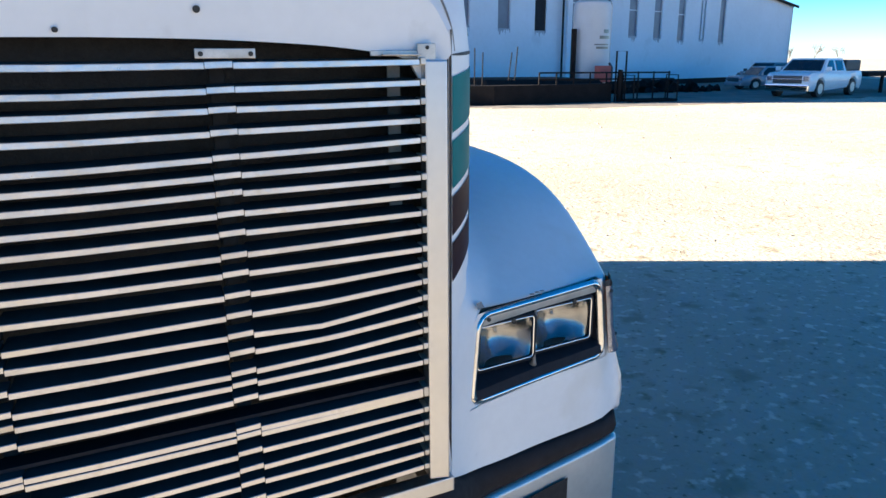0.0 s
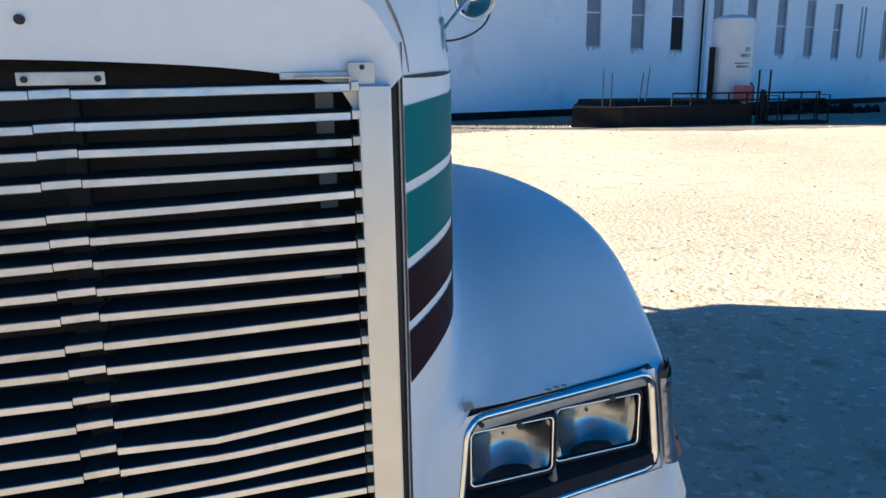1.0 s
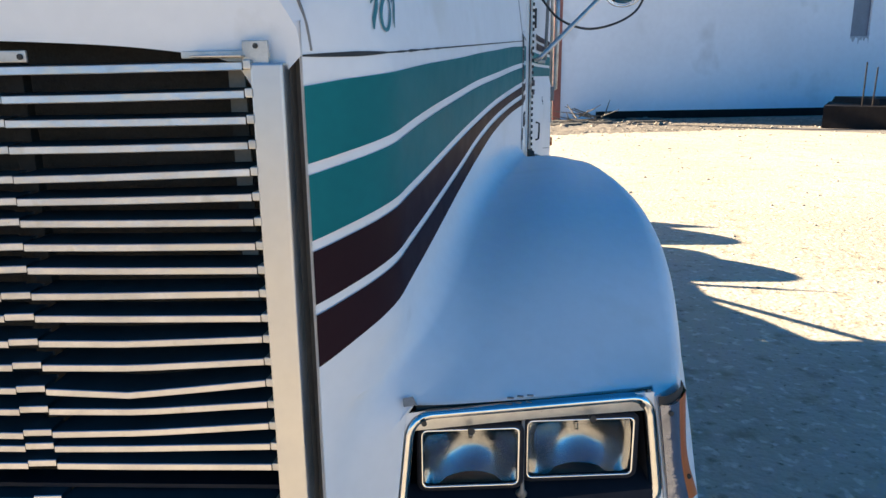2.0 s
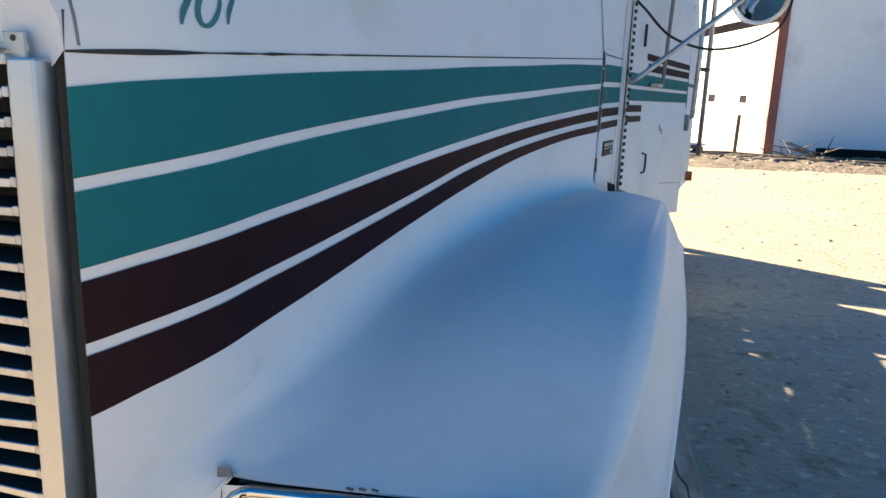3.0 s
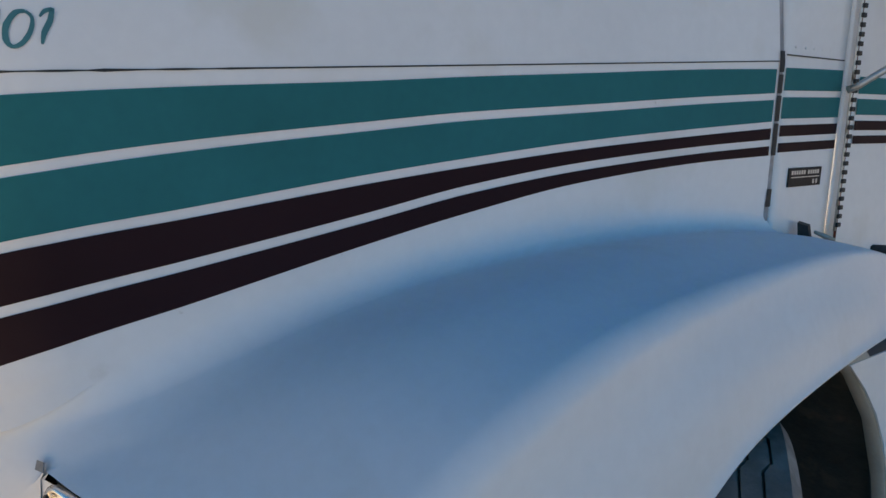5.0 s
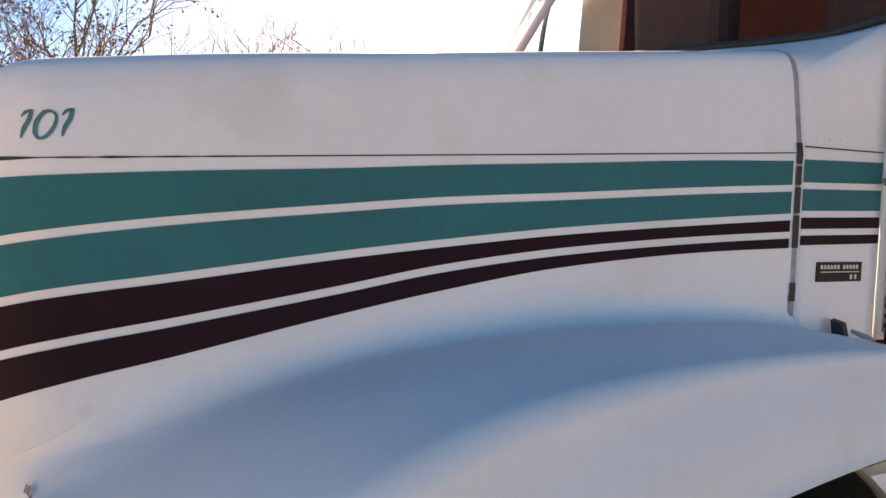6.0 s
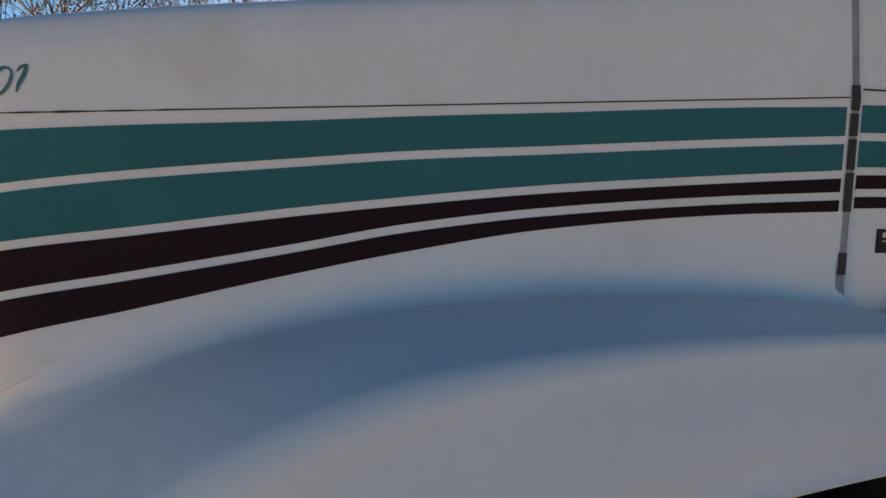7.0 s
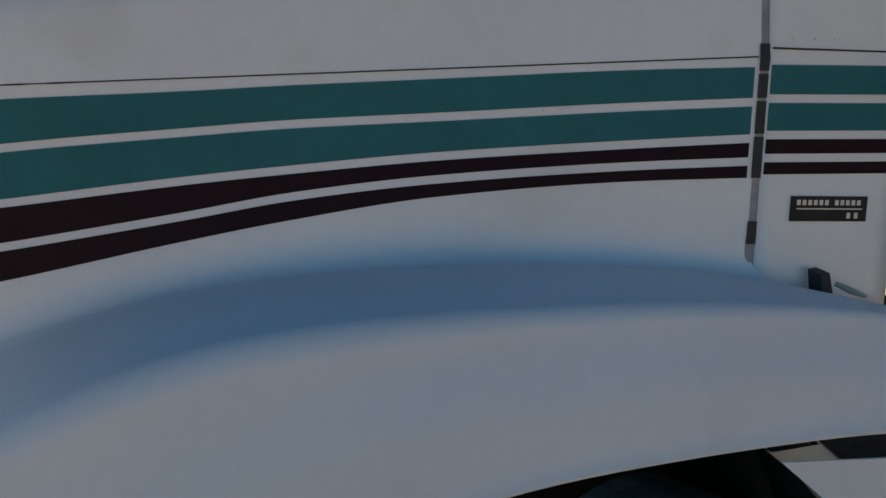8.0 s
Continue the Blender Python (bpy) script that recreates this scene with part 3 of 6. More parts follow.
# ---- grille ----
# bar heights at the outer end, and in millimetres how far each hangs lower at the middle rib and beyond it
BARS = (1.6997, 1.6666, 1.6356, 1.6052, 1.5725, 1.5412, 1.5095, 1.4784, 1.4469, 1.4159, 1.3825, 1.3538, 1.3226, 1.2921, 1.2613, 1.2300, 1.1995, 1.1685, 1.1123, 1.1044, 1.0723, 1.0456, 1.0127, 0.9819, 0.9530)
AT_RIB = (3, 4, 2, 4, 8, 5, 1, 1, 0, 4, 1, 7, 10, 14, 12, 15, 6, 1, 1, 3, 2, 7, 1, 3, 2)
PAST_RIB = (3, 6, 3, 6, 10, 6, 0, 2, 1, 6, 1, 8, 10, 13, 13, 17, 6, 1, 0, 5, 4, 8, 3, 3, 2)
FAR_END = (4, 8, 5, 8, 15, 10, 3, 4, 1, 5, -2, 3, 11, 7, 12, 13, 3, 1, -1, 3, 4, 9, 3, 4, 3)
SAGS = {11: 3, 12: 4, 13: 10, 14: 5, 15: 3, 16: 1, 24: 3}
grille = new("grille")
grille.parent = truck
grille["label"] = "aluminium grille of many thin horizontal bars, some sagging"
rng = random.Random(4)


def slat(z0, z1, xa, xb, sag, lift=0.0, depth=0.052, kink=0.5):
    """One thin blade from xa to xb: bright front edge, flat top running back."""
    bm = bmesh.new()
    n = 8
    front = []
    for i in range(n + 1):
        f = i / n
        x = xa + (xb - xa) * f
        dip = sag * (1 - abs(f - kink) / (kink if f < kink else 1 - kink))
        z = z0 + (z1 - z0) * f - dip + lift
        y = -0.022 + 0.105 * (x - 0.515)
        front.append([(x, y + 0.0012, z - 0.0072), (x, y, z - 0.0062), (x, y + 0.0002, z + 0.0018), (x, y + 0.0014, z + 0.0028), (x, y + depth, z + 0.0060), (x, y + depth, z + 0.0020)])
    grid(bm, [[Vector(p) for p in r] for r in front], close=True)
    return bm


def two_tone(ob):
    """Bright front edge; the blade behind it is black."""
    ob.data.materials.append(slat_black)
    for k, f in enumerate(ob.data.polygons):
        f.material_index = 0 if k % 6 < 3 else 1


RIBS = (-0.49, -0.171, 0.171, 0.515)
for k, z in enumerate(BARS):
    z_rib, z_past, z_far = z - 0.001 * AT_RIB[k], z - 0.001 * PAST_RIB[k], z - 0.001 * FAR_END[k]
    sag = 0.001 * SAGS.get(k, 0.6)
    spans = ((RIBS[0] + 0.02, RIBS[1] - 0.0205, z_far - 0.002, z_far, 0.001), (RIBS[1] + 0.0205, RIBS[2] - 0.0205, z_far, z_past, 0.001 + 0.001 * rng.random()), (RIBS[2] + 0.0205, 0.488, z_rib, z, sag))
    for xa, xb, za, zb, dip in spans:
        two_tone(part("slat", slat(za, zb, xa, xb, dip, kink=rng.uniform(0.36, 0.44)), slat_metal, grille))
    for r, z_j in ((RIBS[1], z_far), (RIBS[2], (z_rib + z_past) / 2)):
        lift = 0.0008 + 0.0036 * min(1.0, max(0, k - 3) / 13) + 0.0006 * rng.random()
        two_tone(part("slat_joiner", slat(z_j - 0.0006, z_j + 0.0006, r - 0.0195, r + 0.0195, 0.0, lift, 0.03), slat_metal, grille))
    bm = bmesh.new()
    box(bm, (0.4895, -0.026, z - 0.006), (0.499, 0.006, z + 0.005))
    part("slat_clip", bm, worn_steel, grille, bevel=0.0015)
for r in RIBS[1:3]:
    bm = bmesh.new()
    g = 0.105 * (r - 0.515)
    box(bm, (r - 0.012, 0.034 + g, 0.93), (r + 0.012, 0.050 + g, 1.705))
    part("grille_rib", bm, cavity_shade, grille, bevel=0.002)
# end plates with a dull window where the bars run out
for k in range(17):
    bm = bmesh.new()
    z = (BARS[k] + BARS[k + 1]) / 2
    box(bm, (0.448, 0.026, z - 0.012), (0.470, 0.030, z + 0.012))
    part("end_plate", bm, grey_rubber if k in (0, 1, 3, 4, 7) else black_rubber, grille)
# edge trim: flat aluminium channel, right and left, and the bar below
for flip in (False, True):
    bm = bmesh.new()
    pts = [(0.4985, -0.030, 0.925), (0.5385, -0.030, 0.920), (0.5385, 0.004, 0.920), (0.4985, 0.004, 0.925),
           (0.4975, -0.024, 1.701), (0.5375, -0.024, 1.701), (0.5375, 0.004, 1.701), (0.4975, 0.004, 1.701)]
    hexa(bm, [other_side(p) if flip else p for p in pts])
    bmesh.ops.recalc_face_normals(bm, faces=bm.faces)
    part("edge_trim", bm, brushed, grille, "brushed aluminium edge trim", bevel=0.003)
TILT = Matrix.Translation((0.515, 0, 0)) @ pose(0, 0, 0, 0, 0, 6.0) @ Matrix.Translation((-0.515, 0, 0))
bm = bmesh.new()
box(bm, (-0.54, -0.034, 0.890), (0.545, 0.0, 0.920), TILT)
part("bottom_bar", bm, brushed, grille, bevel=0.003)
bm = bmesh.new()
box(bm, (-0.50, -0.006, 1.124), (0.497, 0.03, 1.130), TILT)
part("middle_shelf", bm, black_plastic, grille)
# corner bracket and rib brackets at the top
bm = bmesh.new()
box(bm, (0.408, -0.016, 1.707), (0.520, -0.012, 1.716))
box(bm, (0.487, -0.018, 1.699), (0.519, -0.013, 1.727))
box(bm, (0.425, -0.03, 1.708), (0.49, -0.014, 1.7105))
part("corner_bracket", bm, worn_steel, grille, "bent steel corner bracket", bevel=0.0015)
for r in (-0.175, 0.179):
    bm = bmesh.new()
    box(bm, (r - 0.043, -0.016, 1.7045), (r + 0.043, -0.012, 1.7185), TILT)
    part("rib_bracket", bm, worn_steel, grille, bevel=0.0012)
    for dx in (-0.035, 0.036):
        bm = bmesh.new()
        disc(bm, TILT @ Vector((r + dx, -0.0165, 1.711)), (0, 1, 0), 0.0036, 0.003, 12)
        part("bolt_hole", bm, black_rubber, grille)
bm = bmesh.new()
disc(bm, (0.504, -0.0185, 1.7205), (0, 1, 0), 0.0032, 0.002, 12)
part("bolt_hole", bm, black_rubber, grille)
for x, z, r in ((0.148, 1.772, 0.0052), (-0.032, 1.742, 0.0038)):
    bm = bmesh.new()
    disc(bm, (x, 0.105 * (x - 0.554) - 0.001, z), (0, 1, 0), r, 0.006, 16)
    part("bolt_hole", bm, black_rubber, truck)
# radiator, and near-black boxes that paint the space behind the bars as unlit
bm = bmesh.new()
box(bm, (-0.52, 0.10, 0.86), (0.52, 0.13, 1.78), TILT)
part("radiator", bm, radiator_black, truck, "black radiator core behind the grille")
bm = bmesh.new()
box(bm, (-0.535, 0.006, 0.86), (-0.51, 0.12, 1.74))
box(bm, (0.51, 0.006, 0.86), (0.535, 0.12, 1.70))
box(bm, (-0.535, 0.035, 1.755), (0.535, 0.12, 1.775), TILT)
part("radiator_shroud", bm, cavity_shade, truck)

# ---- headlamps ----


def lamp_place(x, z, off=0.0):
    """A place on the headlamp face, off metres in front of it."""
    return Vector((x + 0.31 * off, face_y(x) - 0.95 * off, z))


def ring_path(x0, x1, z0, z1, r, off, place=None):
    pts = []
    for cx, cz, a0 in ((x1 - r, z1 - r, 0), (x0 + r, z1 - r, 90), (x0 + r, z0 + r, 180), (x1 - r, z0 + r, 270)):
        for k in range(5):
            a = radians(a0 + 22.5 * k)
            z = cz + r * math.sin(a)
            x = cx + r * math.cos(a)
            pts.append(place(x, z, off) if place else lamp_place(lean_in(x, z), z, off))
    return pts


def headlamp(flip):
    f = other_side if flip else (lambda p: Vector(p))
    lamp = new("headlamp")
    lamp.parent = truck
    lamp["label"] = "twin rectangular headlamps in a chromed bezel"
    # bezel ring
    inner = ring_path(0.670, 1.053, 1.000, 1.178, 0.026, -0.004)
    deep = ring_path(0.672, 1.051, 1.003, 1.176, 0.018, -0.045)
    bm = bmesh.new()
    rows = [[f(p) for p in q] for q in (ring_path(0.655, 1.070, 0.985, 1.194, 0.035, -0.006), ring_path(0.657, 1.068, 0.987, 1.192, 0.034, -0.001), ring_path(0.6605, 1.0645, 0.9905, 1.1885, 0.032, 0.0025), ring_path(0.6645, 1.0605, 0.9945, 1.1845, 0.030, 0.003), ring_path(0.668, 1.056, 0.998, 1.180, 0.028, 0.0005), inner, ring_path(0.672, 1.051, 1.002, 1.176, 0.025, -0.012))]
    grid(bm, rows, close=True)
    bmesh.ops.recalc_face_normals(bm, faces=bm.faces)
    part("bezel", bm, bezel_metal, lamp, "chromed bezel rim", smooth=True)
    # painted corners between the square opening and the rounded bezel
    ring = ring_path(0.656, 1.069, 0.986, 1.193, 0.034, -0.002)
    corners = [(LAMP["x1"], LAMP["z1"] + 0.001), (LAMP["x0"], LAMP["z1"] + 0.001), (LAMP["x0"], LAMP["z0"]), (LAMP["x1"], LAMP["z0"])]
    for c, (cx, cz) in enumerate(corners):
        bm = bmesh.new()
        tip = bm.verts.new(f(lamp_place(lean_in(cx, cz), cz, -0.002)))
        arc = [bm.verts.new(f(p)) for p in ring[5 * c:5 * c + 5]]
        for a, b in zip(arc, arc[1:]):
            bm.faces.new((tip, a, b))
        part("opening_corner", bm, white_paint, lamp)
    bm = bmesh.new()
    rows = [[f(p) for p in q] for q in (inner, deep)]
    grid(bm, rows, close=True)
    part("bezel_wall", bm, black_plastic, lamp)
    # back plate with a sloping sill below the lamps
    bm = bmesh.new()
    grid(bm, [[f(lamp_place(lean_in(x, z), z, o)) for x in (0.668, 0.75, 0.86, 0.95, 1.056)] for z, o in ((1.000, 0.004), (1.020, -0.002), (1.044, -0.050), (1.042, -0.150), (1.182, -0.150))])
    part("lamp_tray", bm, black_plastic, lamp, "dark lamp tray with a sloping sill")
    # upper strip
    bm = bmesh.new()
    grid(bm, [[f(lamp_place(lean_in(x, z), z, o)) for x in (0.668, 0.75, 0.86, 0.95, 1.056)] for z, o in ((1.156, -0.030), (1.1605, -0.006), (1.170, -0.0035), (1.181, -0.0025))])
    part("upper_strip", bm, strip_metal, lamp, "scuffed metal strip over the lamps", smooth="edges")
    for x0, x1, z0, z1 in ((0.666, 0.822, 1.046, 1.150), (0.829, 1.004, 1.046, 1.152)):
        def straight(x, z, off):
            return Vector((x + 0.1 * off, face_y(x1) + 0.002 + 0.19 * (x - x1) - off, z))


        bm = bmesh.new()
        tube(bm, [f(p) for p in ring_path(x0, x1, z0, z1, 0.010, -0.009, place=straight)], 0.0062, 8, closed=True)
        part("lamp_surround", bm, black_plastic, lamp, smooth=True)
        bm = bmesh.new()
        tube(bm, [f(p) for p in ring_path(x0 + 0.003, x1 - 0.003, z0 + 0.003, z1 - 0.003, 0.009, -0.0045, place=straight)], 0.0020, 8, closed=True)
        part("retaining_ring", bm, chrome, lamp, smooth=True)
        # bowl cut off by a flat floor and ceiling
        mx, mz = (x0 + x1) / 2, (z0 + z1) / 2
        hx, hz = (x1 - x0) / 2 - 0.002, (z1 - z0) / 2 - 0.002

        def bowl(u, v):
            r2 = (u * hx) ** 2 + (v * hz) ** 2
            return min(-0.014, -0.074 + 0.060 * r2 / 0.0062)

        bm = bmesh.new()
        grid(bm, [[f(straight(mx + hx * u, mz + hz * v, bowl(u, v))) for u in np.linspace(-1, 1, 25)] for v in np.linspace(-1, 1, 17)])
        part("reflector", bm, lamp_reflector, lamp, smooth=True)
        for v in (-1, 1):
            bm = bmesh.new()
            grid(bm, [[f(straight(mx + hx * u, mz + hz * v, bowl(u, v) * q - 0.013 * (1 - q))) for u in np.linspace(-1, 1, 25)] for q in (0, 1)])
            part("reflector_wall", bm, lamp_wall, lamp)
        bm = bmesh.new()
        disc(bm, f(straight(mx, mz + 0.012, -0.055)), f(straight(mx, mz, 1)) - f(straight(mx, mz, 0)), 0.004, 0.010, 14)
        part("bulb", bm, lamp_reflector, lamp, smooth=True)
        bm = bmesh.new()
        rows = []
        for j in range(7):
            v = -1 + 2 * j / 6
            rows.append([])
            for i in range(25):
                u = -1 + 2 * i / 24
                rows[-1].append(f(straight(mx + (x1 - x0) / 2 * u * 0.985, mz + (z1 - z0) / 2 * v * 0.985, -0.008 + 0.004 * (1 - u * u) * (1 - v * v)))) 
        grid(bm, rows)
        lens = part("lens", bm, clear_glass, lamp, "clear glass lens", smooth=True)
        lens.modifiers.new("thickness", "SOLIDIFY").thickness = 0.003
        lens.visible_shadow = False
    bm = bmesh.new()
    tube(bm, [f(lamp_place(0.828, z, o)) for z, o in ((1.026, -0.014), (1.034, -0.010), (1.046, -0.010), (1.160, -0.010))], [0.010, 0.0045, 0.0028, 0.0026], 8)
    part("divider", bm, grey_rubber, lamp, smooth=True)
    for x, z in ((0.676, 1.178), (1.008, 1.177), (0.745, 1.158), (0.93, 1.160)):
        bm = bmesh.new()
        disc(bm, f(lamp_place(x, z, 0.008)), f(lamp_place(x, z, 1)) - f(lamp_place(x, z, 0)), 0.0042 if z > 1.165 else 0.0055, 0.004, 12)
        part("screw", bm, black_rubber, lamp)
    # black strip paints the shade between brow and bezel
    bm = bmesh.new()
    grid(bm, [[f(Vector((x, brow_y(x) + 0.012 + o, z))) for z, o in ((1.178, 0.0), (1.190 - 0.012 * (x - 0.64), 0.0), (1.201 - 0.05 * (x - 0.64), 0.002))] for x in (0.664, 0.70, 0.80, 0.90, 1.0, 1.03, 1.044)])
    part("shadow_gap", bm, black_rubber, lamp)
    bm = bmesh.new()
    grid(bm, [[f(lamp_place(x, 1.1905 - 0.004 * q, 0.002) + Vector((0, (brow_y(x) - face_y(x) + 0.006) * q, 0))) for q in (0, 0.5, 1)] for x in (0.672, 0.72, 0.80, 0.88, 0.96, 1.015)])
    part("bezel_flange", bm, bezel_metal, lamp)
    # wrap-round marker lamp at the outer corner
    zs_m = np.linspace(0.992, 1.172, 9)

    def corner(q, z, off):
        e, a = edge_at(min(z, 1.16)), lamp_right(z) + 0.006
        x = a + (e.x - a) * q
        return Vector((x + off * (0.3 + 0.7 * q), face_y(a) + (e.y - face_y(a)) * q * q - off, z))

    bm = bmesh.new()
    grid(bm, [[f(corner(q, z, 0.003 + 0.006 * math.sin(math.pi * q))) for q in (0.0, 0.2, 0.4, 0.55, 0.66)] for z in zs_m])
    part("marker_lens", bm, clear_plastic, lamp, "clear corner marker lens", smooth=True)
    bm = bmesh.new()
    grid(bm, [[f(corner(q, z, 0.008)) for q in (0.66, 0.84, 1.02)] + [f(corner(1.0, z, 0.007) + Vector((0.002, 0.05, 0)))] for z in zs_m])
    part("amber_lens", bm, amber_plastic, lamp, "amber side lens", smooth=True)
    bm = bmesh.new()
    grid(bm, [[f(corner(q, z, 0.004)) for q in (-0.05, 0.2, 0.45, 0.7, 0.9, 1.0)] for z in (1.170, 1.178, 1.187)])
    part("corner_gap", bm, black_rubber, lamp, smooth=True)
    for z, q in ((1.158, 0.3), (1.03, 0.85)):
        bm = bmesh.new()
        disc(bm, f(corner(q, z, 0.009)), f(Vector((0.3, -1, 0))) - f(Vector((0, 0, 0))), 0.0042, 0.003, 12)
        part("screw", bm, black_rubber, lamp)
    return lamp


headlamp(False)
headlamp(True)
bm = bmesh.new()
v = [Vector((0.650, 0.0965, 1.206)), Vector((0.668, 0.104, 1.207)), Vector((0.662, 0.106, 1.219)), Vector((0.648, 0.100, 1.218))]
hexa(bm, v + [p + Vector((-0.0006, -0.0015, 0.0008)) for p in v])
part("tape_scrap", bm, grey_tape, truck, "scrap of grey tape on the paint")
for x, dz in ((0.80, 0.0), (0.83, 0.001), (0.815, 0.001)):
    bm = bmesh.new()
    box(bm, (x, face_y(x) - 0.001, 1.2015 + dz), (x + 0.010, face_y(x) + 0.004, 1.2035 + dz))
    part("paint_chip", bm, grey_tape, truck, bevel=0.001)

# ---- bumper ----
bumper = new("bumper")
bumper.parent = truck
bumper["label"] = "steel bumper with a dark upper valance and cut-outs"
plan = [(0.0, -0.10), (0.30, -0.065), (0.554, 0.004), (0.66, 0.106), (0.80, 0.154), (1.0, 0.214), (1.09, 0.246), (1.122, 0.275), (1.130, 0.42)]


def bumper_strip(name, z_of, mat, off, label=""):
    for flip in (False, True):
        bm = bmesh.new()
        rows = []
        for p in spline([(a, b, 0) for a, b in plan], 40):
            zs = z_of(p.x)
            rows.append([other_side(Vector((p.x, p.y + o + off, z))) if flip else Vector((p.x, p.y + o + off, z)) for z, o in zs])
        grid(bm, rows)
        bmesh.ops.recalc_face_normals(bm, faces=bm.faces)
        ob = part(name, bm, mat, bumper, label, smooth=True)
        ob.modifiers.new("thickness", "SOLIDIFY").thickness = 0.006


bumper_strip("valance", lambda x: [(face_low(max(x, 0.554)) - 0.003, 0.05), (face_low(max(x, 0.554)) - 0.012, 0.0), (0.775, -0.012), (0.752, -0.004), (0.74, 0.03)], bumper_dark, 0.0, "dark plastic valance")
bumper_strip("bumper_skin", lambda x: [(0.746, 0.03), (0.744, -0.008), (0.735, -0.010), (0.45, -0.012), (0.40, 0.01)], bumper_skin, -0.004, "aluminium bumper skin")
# near-black sheet over the skin paints the shade of a cut-out
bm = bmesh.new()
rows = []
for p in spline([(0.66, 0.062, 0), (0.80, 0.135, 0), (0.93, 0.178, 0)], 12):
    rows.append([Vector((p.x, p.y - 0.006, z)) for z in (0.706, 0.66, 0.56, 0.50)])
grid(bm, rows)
part("cutout_shade", bm, cavity_shade, bumper, "dark sheet on the bumper standing in for a shaded cut-out")

# ---- cowl, cab ----
cab = new("cab")
cab.parent = truck
cab["label"] = "white cab with doors, windscreen and wide stripes"
XC = 0.779
# dark recess of the gap between hood and cowl
bm = bmesh.new()
rows = []
for p in hood_rows[-1] + [Vector((side_x(REAR, 1.46), REAR, 1.46)), Vector((side_x(REAR, 1.44), REAR, 1.442))]:
    d = Vector((1, 0, 0.25)) if p.x > 0.7 else Vector((0.35, 0, 1)) if p.x > 0.5 else Vector((0, 0, 1))
    rows.append([p + d * -0.001 + Vector((0, -0.003, 0)), p + d * 0.0025 + Vector((0, 0.007, 0)), p + d * -0.001 + Vector((0, 0.017, 0))])
grid(bm, [[Vector(p) for p in r] for r in rows])
gap_seal = part("gap_seal", bm, seal_grey, cab, "grey rubber seal between hood and cowl", smooth=True)
for z0, z1 in ((1.475, 1.515), (1.59, 1.66), (1.665, 1.72), (1.725, 1.765), (1.770, 1.815)):
    bm = bmesh.new()
    rows = [[(side_x(REAR, z) + 0.002, REAR - 0.003, z), (side_x(REAR, z) + 0.005, REAR + 0.008, z), (side_x(REAR, z) + 0.002, REAR + 0.017, z)] for z in np.linspace(z0, z1, 6)]
    grid(bm, [[Vector(p) for p in r] for r in rows])
    part("seal_patch", bm, black_rubber, cab, "black worn stretch of seal", smooth=True)
# cowl side
def screen_base(f, drop=0.0):
    """The windscreen's lower edge, from the driver's side across."""
    lo = Vector((0.765, 1.92, 2.075))
    k_ = 1 - (2 * f - 1) ** 2
    return lo.lerp(other_side(lo), f) + Vector((0, -0.275 * k_ - drop, 0.05 * k_ + 0.07 * abs(2 * f - 1) ** 8 - 0.6 * drop))


cowl_rows = []
profile = hood_rows[-1]
top_z = profile[23].z
for t in np.linspace(0, 1, 9):
    row = []
    for k, p in enumerate(profile):
        a = Vector((p.x + (0.003 if p.x > 0.5 else 0.0), REAR + 0.014, p.z))
        if k <= 23:
            b = screen_base(0.5 * (1 - k / 23), 0.012)
        else:
            b = Vector((0.780, 1.815, p.z if p.z < 1.80 else 1.80 + (p.z - 1.80) * 0.26 / (top_z - 1.80)))
        row.append(a.lerp(b, float(t)))
    row += [Vector((XC, row[-1].y, z)) for z in (1.45, 1.42, 1.39, 1.36)]
    cowl_rows.append(row)
cowl = two_sided("cowl", cowl_rows, white_paint, cab, "white cowl panel")[0]
# stripes on the cowl
COWL = (("g", 1.774, 1.7252, teal_paint), ("a", 1.7108, 1.6642, teal_paint), ("b", 1.6498, 1.6252, maroon_paint), ("c", 1.6108, 1.590, maroon_paint))
for key, zt, zb, mat in COWL:
    bm = bmesh.new()
    grid(bm, [[Vector((XC + 0.0016, y, z + 0.02 * (y - 1.56))) for z in (zt + 0.006, (zt + zb) / 2 + 0.006, zb + 0.006)] for y in (1.562, 1.68, 1.812)])
    part("stripe", bm, mat, cowl, smooth=True)
bm = bmesh.new()
box(bm, (XC, 1.562, 1.806), (XC + 0.0014, 1.812, 1.809))
part("seam", bm, black_rubber, cowl)
for y in (1.60, 1.64, 1.675, 1.71, 1.745):
    bm = bmesh.new()
    disc(bm, (XC - 0.002, y, 1.826), (1, 0, 0), 0.003, 0.004, 10)
    part("rivet", bm, white_paint, cowl)
# engine badge: plain bars, no lettering
bm = bmesh.new()
box(bm, (XC, 1.617, 1.5155), (XC + 0.004, 1.760, 1.5595))
badge = part("badge", bm, badge_black, cowl, "black engine badge with silver bars", bevel=0.001)
for y0, y1, z0, z1 in ((1.627, 1.690, 1.544, 1.553), (1.698, 1.750, 1.544, 1.553), (1.627, 1.750, 1.5365, 1.5385), (1.722, 1.750, 1.521, 1.531)):
    bm = bmesh.new()
    if z1 - z0 > 0.004:
        n = int((y1 - y0) / 0.0095)
        for k in range(n):
            a = y0 + (y1 - y0) * k / n
            box(bm, (XC + 0.0036, a, z0), (XC + 0.005, a + 0.0065, z1))
    else:
        box(bm, (XC + 0.0036, y0, z0), (XC + 0.005, y1, z1))
    part("badge_bar", bm, badge_silver, badge)
